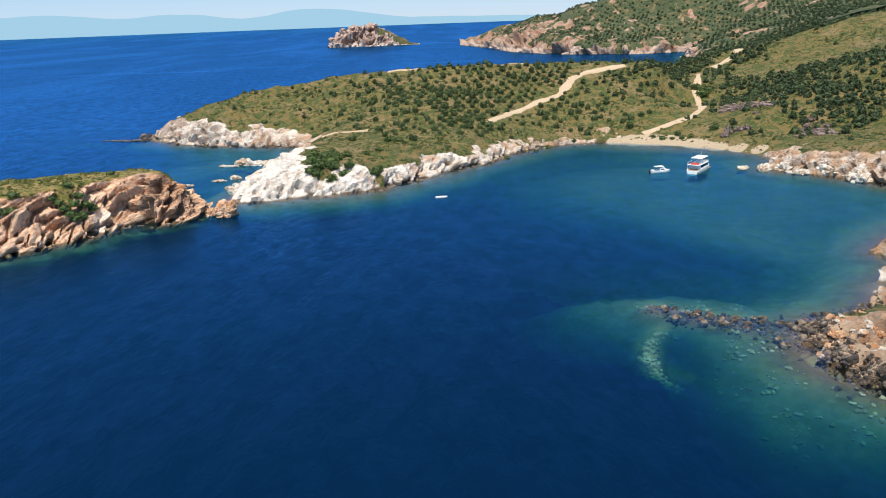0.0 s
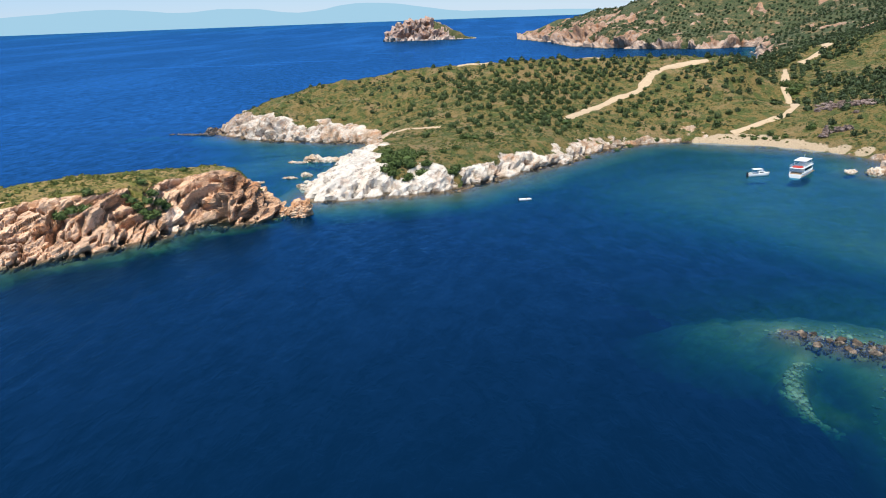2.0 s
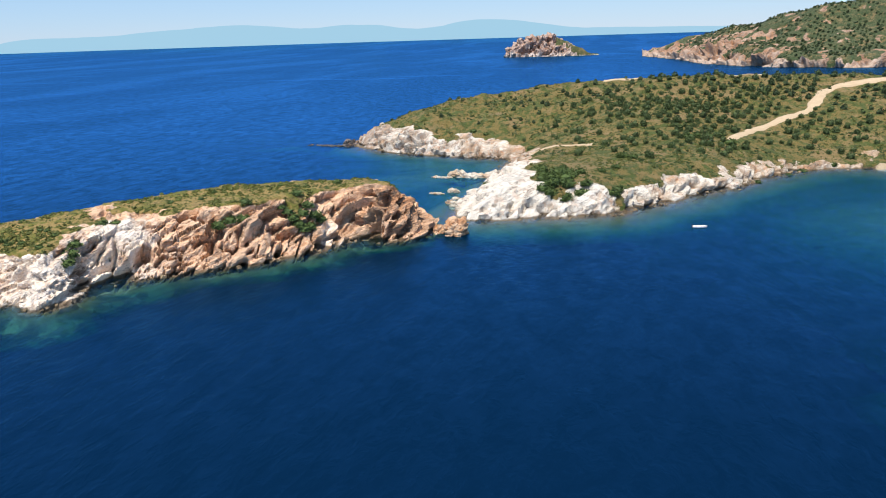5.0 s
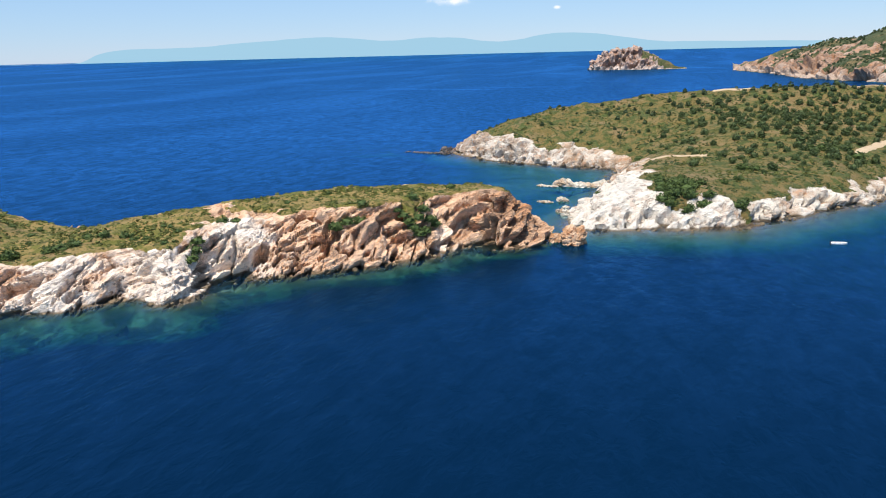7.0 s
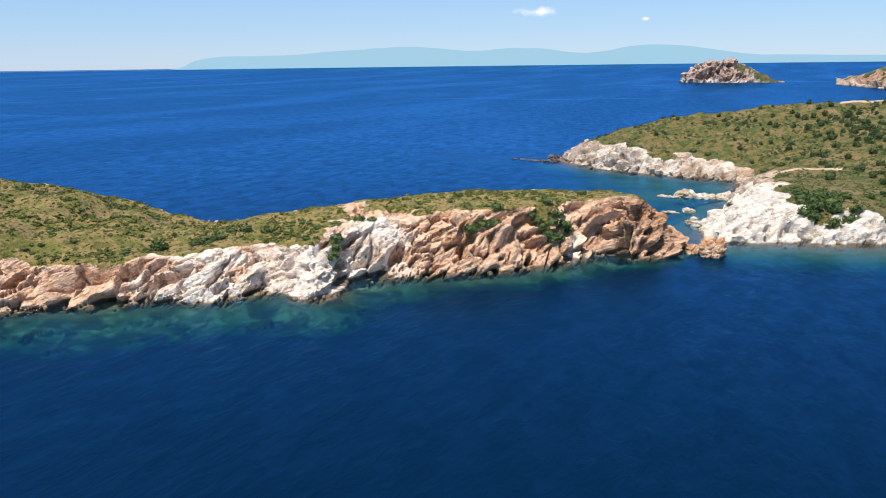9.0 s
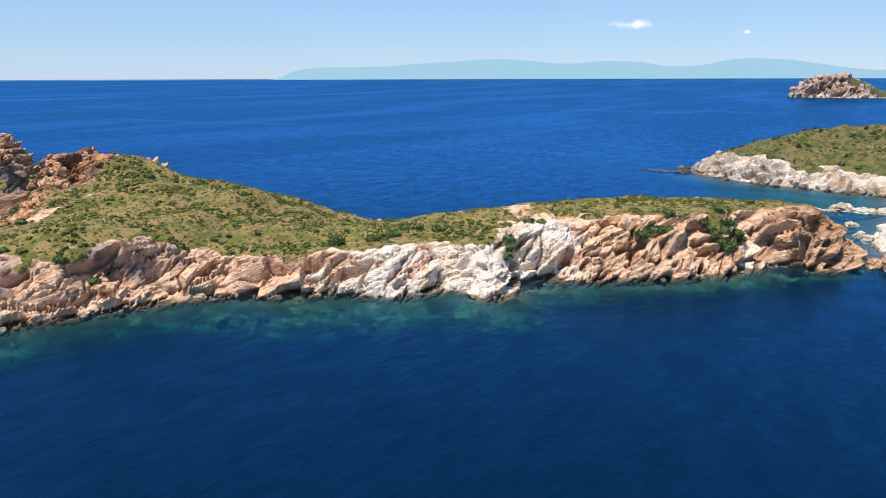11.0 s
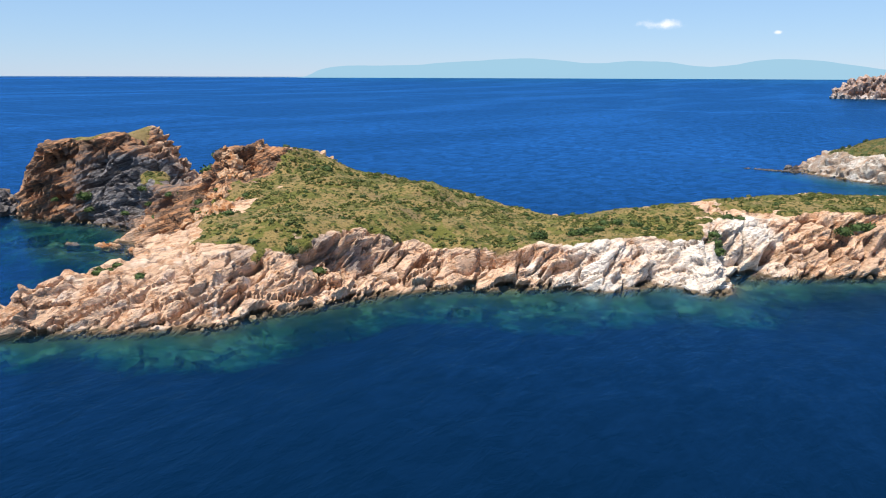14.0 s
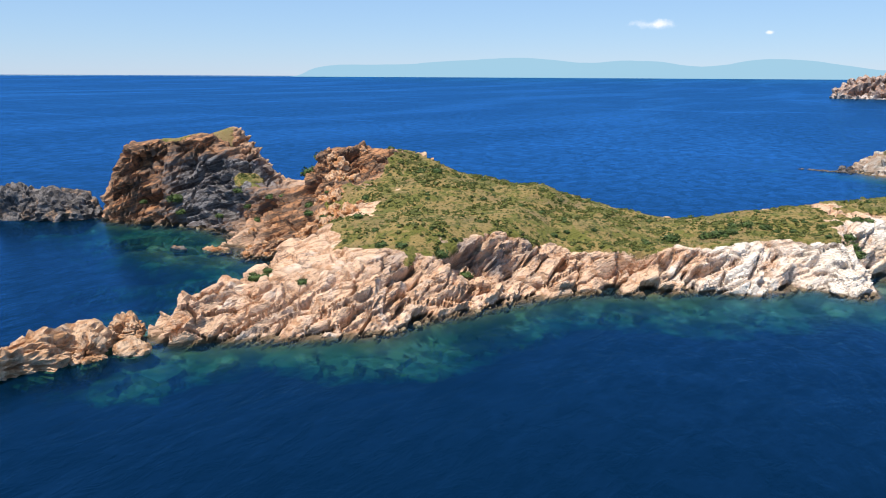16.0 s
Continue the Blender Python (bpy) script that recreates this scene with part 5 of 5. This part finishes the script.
joined("reef_rubble", stones, x, y, np.maximum(main_at(x, y), -1.2) + 0.05, s * 0.85, rng.uniform(0, 6.28, len(x)), M_REEF, "brown rubble of the half-sunken reef", "rubble")
# pale flat stones under water: along the reef's hook, over the lagoon floor
n = Nodes("sunken_rock")
M_SUNKEN = n.finish(n.mix(n.island(), n.mix(n.noise(0.9, 5, 0.7), (0.13, 0.12, 0.07), (0.24, 0.22, 0.14)), (0.42, 0.39, 0.28)), 0.9)
t = rng.uniform(0, 5, 230)
hook = np.array(REEF)
x = np.concatenate([np.interp(t, range(6), hook[:, 0]) + rng.normal(0, 1.0, 230), np.repeat(rng.uniform(44, 74, 60), 5) + rng.normal(0, 1.6, 300), np.repeat(rng.uniform(42, 66, 30), 5) + rng.normal(0, 1.8, 150)])
y = np.concatenate([np.interp(t, range(6), hook[:, 1]) + rng.normal(0, 1.0, 230), np.repeat(rng.uniform(88, 136, 60), 5) + rng.normal(0, 1.3, 300), np.repeat(rng.uniform(144, 158, 30), 5) + rng.normal(0, 1.2, 150)])
flat = [(v * np.array([1.4, 1.0, 0.6]), f) for v, f in stones]
z = main_at(x, y)
ok = (z < -0.7) & (z > -5.5)
x, y, z = x[ok], y[ok], z[ok]
joined("sunken_stones", flat, x, y, np.minimum(z + 0.15, -0.5), 0.14 + 0.4 * rng.uniform(0, 1, len(x)) ** 2.5, rng.uniform(0, 6.28, len(x)), M_SUNKEN, "pale flat stones under the lagoon's clear water", "stones")

for k in range(64):
    x, y, a = 78 + rng.normal(0, 3.6), 127 + rng.normal(0, 6), 0.3 + 1.1 * rng.uniform(0, 1) ** 2
    boulder(x, y, float(main_at(x, y)) + 0.1 * a, a, a * rng.uniform(0.6, 0.9), a * rng.uniform(0.5, 0.9), rng.uniform(0, 180), 200 + k, M_PALE if k % 2 else M_RUST, "pale broken rock on the bank above the reef" if k % 2 else "orange broken rock on the bank above the reef", "rocks on the bank", 3)

# brown stones along the water's edge
n = Nodes("shore_rock")
M_SHORE = n.finish(n.mix(n.island(), n.mix(n.noise(0.8, 5, 0.7), (0.05, 0.036, 0.02), (0.16, 0.10, 0.045)), (0.30, 0.21, 0.12)), 0.7, n.bump(n.noise(1.5, 7, 0.75), 0.4))
for count, box, height, label in ((60000, (-400, 55, -72, 255), spit_height, "wet brown stones along the foot of the spit"), (40000, (-172, 262, 130, 460), main_height, "wet brown stones along the headland's shore")):
    x, y = rng.uniform(box[0], box[2], count), rng.uniform(box[1], box[3], count)
    h, sd, _ = height(x, y)
    ok = (sd > -4.5) & (sd < 0.8) & (h > -0.75) & (h < 0.9) & (rng.uniform(0, 1, count) < 0.55) & ~((x > 75) & (y > 320))
    x, y, h = x[ok][:600], y[ok][:600], h[ok][:600]
    joined("shore_stones", stones, x, y, h * 0.8 - 0.1, 0.15 + 0.7 * rng.uniform(0, 1, len(x)) ** 5, rng.uniform(0, 6.28, len(x)), M_SHORE, label, "stones")

# the islet far out
ISLE_SHORE = rounded([(-288, 2030), (-251, 2005), (-193, 1995), (-130, 2000), (-78, 2020), (-44, 2040), (-88, 2060), (-162, 2085), (-246, 2075)])
ISLE_TOP = [(-267, 2040, 20), (-230, 2040, 46), (-198, 2040, 56), (-167, 2040, 57), (-130, 2040, 38), (-99, 2040, 20), (-62, 2040, 4), (-183, 2010, 40), (-183, 2075, 40)]


def isle_height(x, y):
    sd = signed(x, y, ISLE_SHORE)
    sd = sd + 5 * fbm(x / 25, y / 25, seed=101) * step(-14, -2, sd)
    ramp, top = sd * 1.7, spread(x, y, ISLE_TOP, 3, 12) + 3 * fbm(x / 30, y / 30, seed=103)
    return np.where(sd > 0, np.minimum(ramp, top), sd * 0.5), sd, np.clip((x + 127) / 8 + 4 * fbm(x / 22, y / 22, seed=105) - 2.0 * np.abs(y - 2030) / 40, -6, 4)


M_ISLE = ground_material("islet_ground", (0.46, 0.32, 0.26), (0.60, 0.50, 0.44), (0.15, 0.12, 0.11), 2.5, (0.085, 0.085, 0.03), (0.04, 0.06, 0.014))
ISLE, _ = sheet("ground_islet", np.arange(-310, -20, 2.2), np.arange(1975, 2105, 2.2), isle_height, -6, 1.5, [], far_tint, M_ISLE, size=3.0)
tagged(ISLE, "distant reddish rock islet with a green slope", "islet")


# ---- boats ----
def plain(name, colour, rough=0.4):
    n = Nodes(name)
    return n.finish(n.mix(n.ramp(n.noise(1.7, 4, 0.6), 0.3, 0.8), colour, tuple(c * 0.86 for c in colour)), rough)


M_WHITE, M_GLASS, M_RED = plain("boat_white", (0.80, 0.80, 0.78), 0.35), plain("boat_window", (0.02, 0.03, 0.045), 0.12), plain("cushion_red", (0.45, 0.05, 0.04), 0.8)
M_TEAK, M_BLACK = plain("boat_teak", (0.30, 0.19, 0.10), 0.6), plain("engine_black", (0.02, 0.02, 0.022), 0.35)


def hull_bm(length, beam, free, draft, blunt=0.75):
    """A hull with a raked bow towards +x, a flat transom and a deck let in below the gunwale."""
    bm = bmesh.new()
    rings = []
    for t in np.linspace(0, 1, 13):
        x = length * (t - 0.5)
        w = beam / 2 * min(1.0, (blunt + 0.25 * math.sin(min(1, t / 0.45) * math.pi / 2))) * (1 - max(0, (t - 0.5) / 0.5) ** 2.4)
        w = max(w, 0.02)
        sheer = free * (1 + 0.35 * max(0, t - 0.4) ** 1.5)
        rake = 0.07 * length * max(0, t - 0.7) / 0.3
        rings.append([bm.verts.new(p) for p in ((x - rake, 0, -draft * (1 - t ** 4)), (x - rake * 0.7, w * 0.75, -draft * 0.45), (x - rake * 0.2, w * 0.95, free * 0.4), (x, w, sheer), (x, w * 0.86, sheer), (x, w * 0.84, sheer * 0.8),
                                                (x, -w * 0.84, sheer * 0.8), (x, -w * 0.86, sheer), (x, -w, sheer), (x - rake * 0.2, -w * 0.95, free * 0.4), (x - rake * 0.7, -w * 0.75, -draft * 0.45))])
    for a, b in zip(rings, rings[1:]):
        for i in range(len(a)):
            bm.faces.new((a[i], a[(i + 1) % len(a)], b[(i + 1) % len(a)], b[i]))
    bm.faces.new(rings[0][::-1])
    bm.faces.new(rings[-1])
    bmesh.ops.recalc_face_normals(bm, faces=bm.faces)
    return bm


def box_bm(x0, x1, y0, y1, z0, z1, taper=0.0, bevel=0.05):
    bm = bmesh.new()
    v = [bm.verts.new(p) for p in ((x0, y0, z0), (x1, y0, z0), (x1, y1, z0), (x0, y1, z0), (x0 + taper * 0.4, y0 + taper * 0.3, z1), (x1 - taper, y0 + taper * 0.3, z1), (x1 - taper, y1 - taper * 0.3, z1), (x0 + taper * 0.4, y1 - taper * 0.3, z1))]
    for q in ((3, 2, 1, 0), (4, 5, 6, 7), (0, 1, 5, 4), (1, 2, 6, 5), (2, 3, 7, 6), (3, 0, 4, 7)):
        bm.faces.new([v[i] for i in q])
    if bevel:
        bmesh.ops.bevel(bm, geom=list(bm.edges), offset=bevel, segments=1, affect="EDGES")
    return bm


def post_bm(x, y, z0, z1, r):
    bm = bmesh.new()
    bmesh.ops.create_cone(bm, cap_ends=True, segments=8, radius1=r, radius2=r, depth=z1 - z0, matrix=Matrix.Translation((x, y, (z0 + z1) / 2)))
    return bm


def tour_boat():
    ob = new("tour_boat")
    part("hull", hull_bm(17, 5.2, 1.7, 0.8, 0.85), M_WHITE, ob)
    part("rubbing_strip", box_bm(-8.4, 5.4, -2.63, 2.63, 0.75, 0.9), M_TEAK, ob, "dark wooden strip round the hull")
    part("deck", box_bm(-8.2, 5.0, -2.1, 2.1, 1.38, 1.5, 0, 0.02), M_TEAK, ob, "brown wooden deck")
    cabin = part("cabin", box_bm(-5.2, 4.2, -2.05, 2.05, 1.5, 3.35, 0.5), M_WHITE, ob)
    for side in (-1, 1):
        for k in range(6):
            part("window", box_bm(-4.6 + k * 1.35, -3.55 + k * 1.35, side * 1.98 - 0.1, side * 1.98 + 0.1, 2.1, 2.95, 0, 0.02), M_GLASS, cabin, "dark cabin window")
    for k in range(3):
        part("window", box_bm(3.55, 3.95, -1.5 + k * 1.05, -0.6 + k * 1.05, 2.1, 2.95, 0, 0.02), M_GLASS, cabin, "dark front window")
    part("upper_deck", box_bm(-8.0, 3.9, -2.4, 2.4, 3.35, 3.5), M_WHITE, ob)
    for x in (-7.6, -6.0):
        for y in (-2.2, 2.2):
            part("post", post_bm(x, y, 1.45, 3.4, 0.06), M_WHITE, ob)
    for k in range(2):
        bench = part("bench", box_bm(-7.2 + k * 1.5, -6.5 + k * 1.5, -1.7, 1.7, 3.5, 3.95), M_RED, ob, "red cushioned bench on the upper deck")
    house = part("wheelhouse", box_bm(-0.8, 3.0, -1.6, 1.6, 3.5, 4.4, 0.4), M_WHITE, ob)
    part("windscreen", box_bm(2.5, 3.0, -1.4, 1.4, 4.1, 4.7, 0.2, 0.02), M_GLASS, house, "dark windscreen")
    part("canopy", box_bm(-4.6, 2.8, -2.2, 2.2, 5.5, 5.68), M_WHITE, ob, "flat white canopy over the upper deck")
    for x in (-4.3, 2.2):
        for y in (-1.9, 1.9):
            part("post", post_bm(x, y, 3.45, 5.55, 0.05), M_WHITE, ob)
    for side in (-1, 1):
        part("rail", box_bm(-7.9, 3.0, side * 2.33 - 0.03, side * 2.33 + 0.03, 4.25, 4.32, 0, 0), M_WHITE, ob)
        for k in range(8):
            part("stanchion", post_bm(-7.8 + k * 1.5, side * 2.33, 3.5, 4.3, 0.025), M_WHITE, ob)
    part("mast", post_bm(0.5, 0, 5.6, 7.4, 0.05), M_WHITE, ob)
    return tagged(ob, "white two-decked tour boat with red benches, at anchor", "boat")


def motor_boat():
    ob = new("motor_boat")
    part("hull", hull_bm(8.0, 2.7, 1.0, 0.45), M_WHITE, ob)
    part("deck", box_bm(-3.7, 1.6, -1.05, 1.05, 0.72, 0.8, 0, 0.02), M_TEAK, ob, "brown cockpit floor")
    cabin = part("cabin", box_bm(-0.6, 2.3, -0.95, 0.95, 0.8, 1.75, 0.55), M_WHITE, ob)
    part("window", box_bm(1.55, 1.95, -0.75, 0.75, 1.25, 1.62, 0.1, 0.02), M_GLASS, cabin, "dark windscreen")
    for side in (-1, 1):
        part("window", box_bm(-0.2, 1.3, side * 0.86 - 0.08, side * 0.86 + 0.08, 1.2, 1.6, 0, 0.02), M_GLASS, cabin, "dark side window")
        for x in (-2.2, 0.6):
            part("post", post_bm(x, side * 0.9, 0.8, 2.5, 0.035), M_WHITE, ob)
    part("canopy", box_bm(-2.5, 1.1, -1.1, 1.1, 2.45, 2.57), M_WHITE, ob, "white hard top")
    part("seat", box_bm(-3.4, -2.7, -0.9, 0.9, 0.8, 1.2), M_WHITE, ob)
    part("outboard_engine", box_bm(-4.75, -4.1, -0.3, 0.3, -0.2, 1.5, 0.15), M_BLACK, ob, "black outboard engine")
    return tagged(ob, "small white motor boat with a hard top, at anchor", "boat")


def dinghy():
    ob = new("dinghy")
    part("hull", hull_bm(4.4, 1.7, 0.5, 0.2), M_WHITE, ob)
    for x in (-1.2, 0.2):
        part("thwart", box_bm(x, x + 0.3, -0.68, 0.68, 0.4, 0.47, 0, 0.01), M_TEAK, ob, "brown wooden thwart")
    part("outboard_engine", box_bm(-2.45, -2.15, -0.14, 0.14, -0.1, 0.85, 0.05, 0.03), M_BLACK, ob, "black outboard engine")
    return tagged(ob, "small white open dinghy floating in the bay", "boat")


tour_boat().matrix_world = pose(103, 292, 0, 0, 0, 52)
motor_boat().matrix_world = pose(87, 291, 0, 0, 0, 8)
dinghy().matrix_world = pose(0, 260.3, 0, 0, 0, 6)
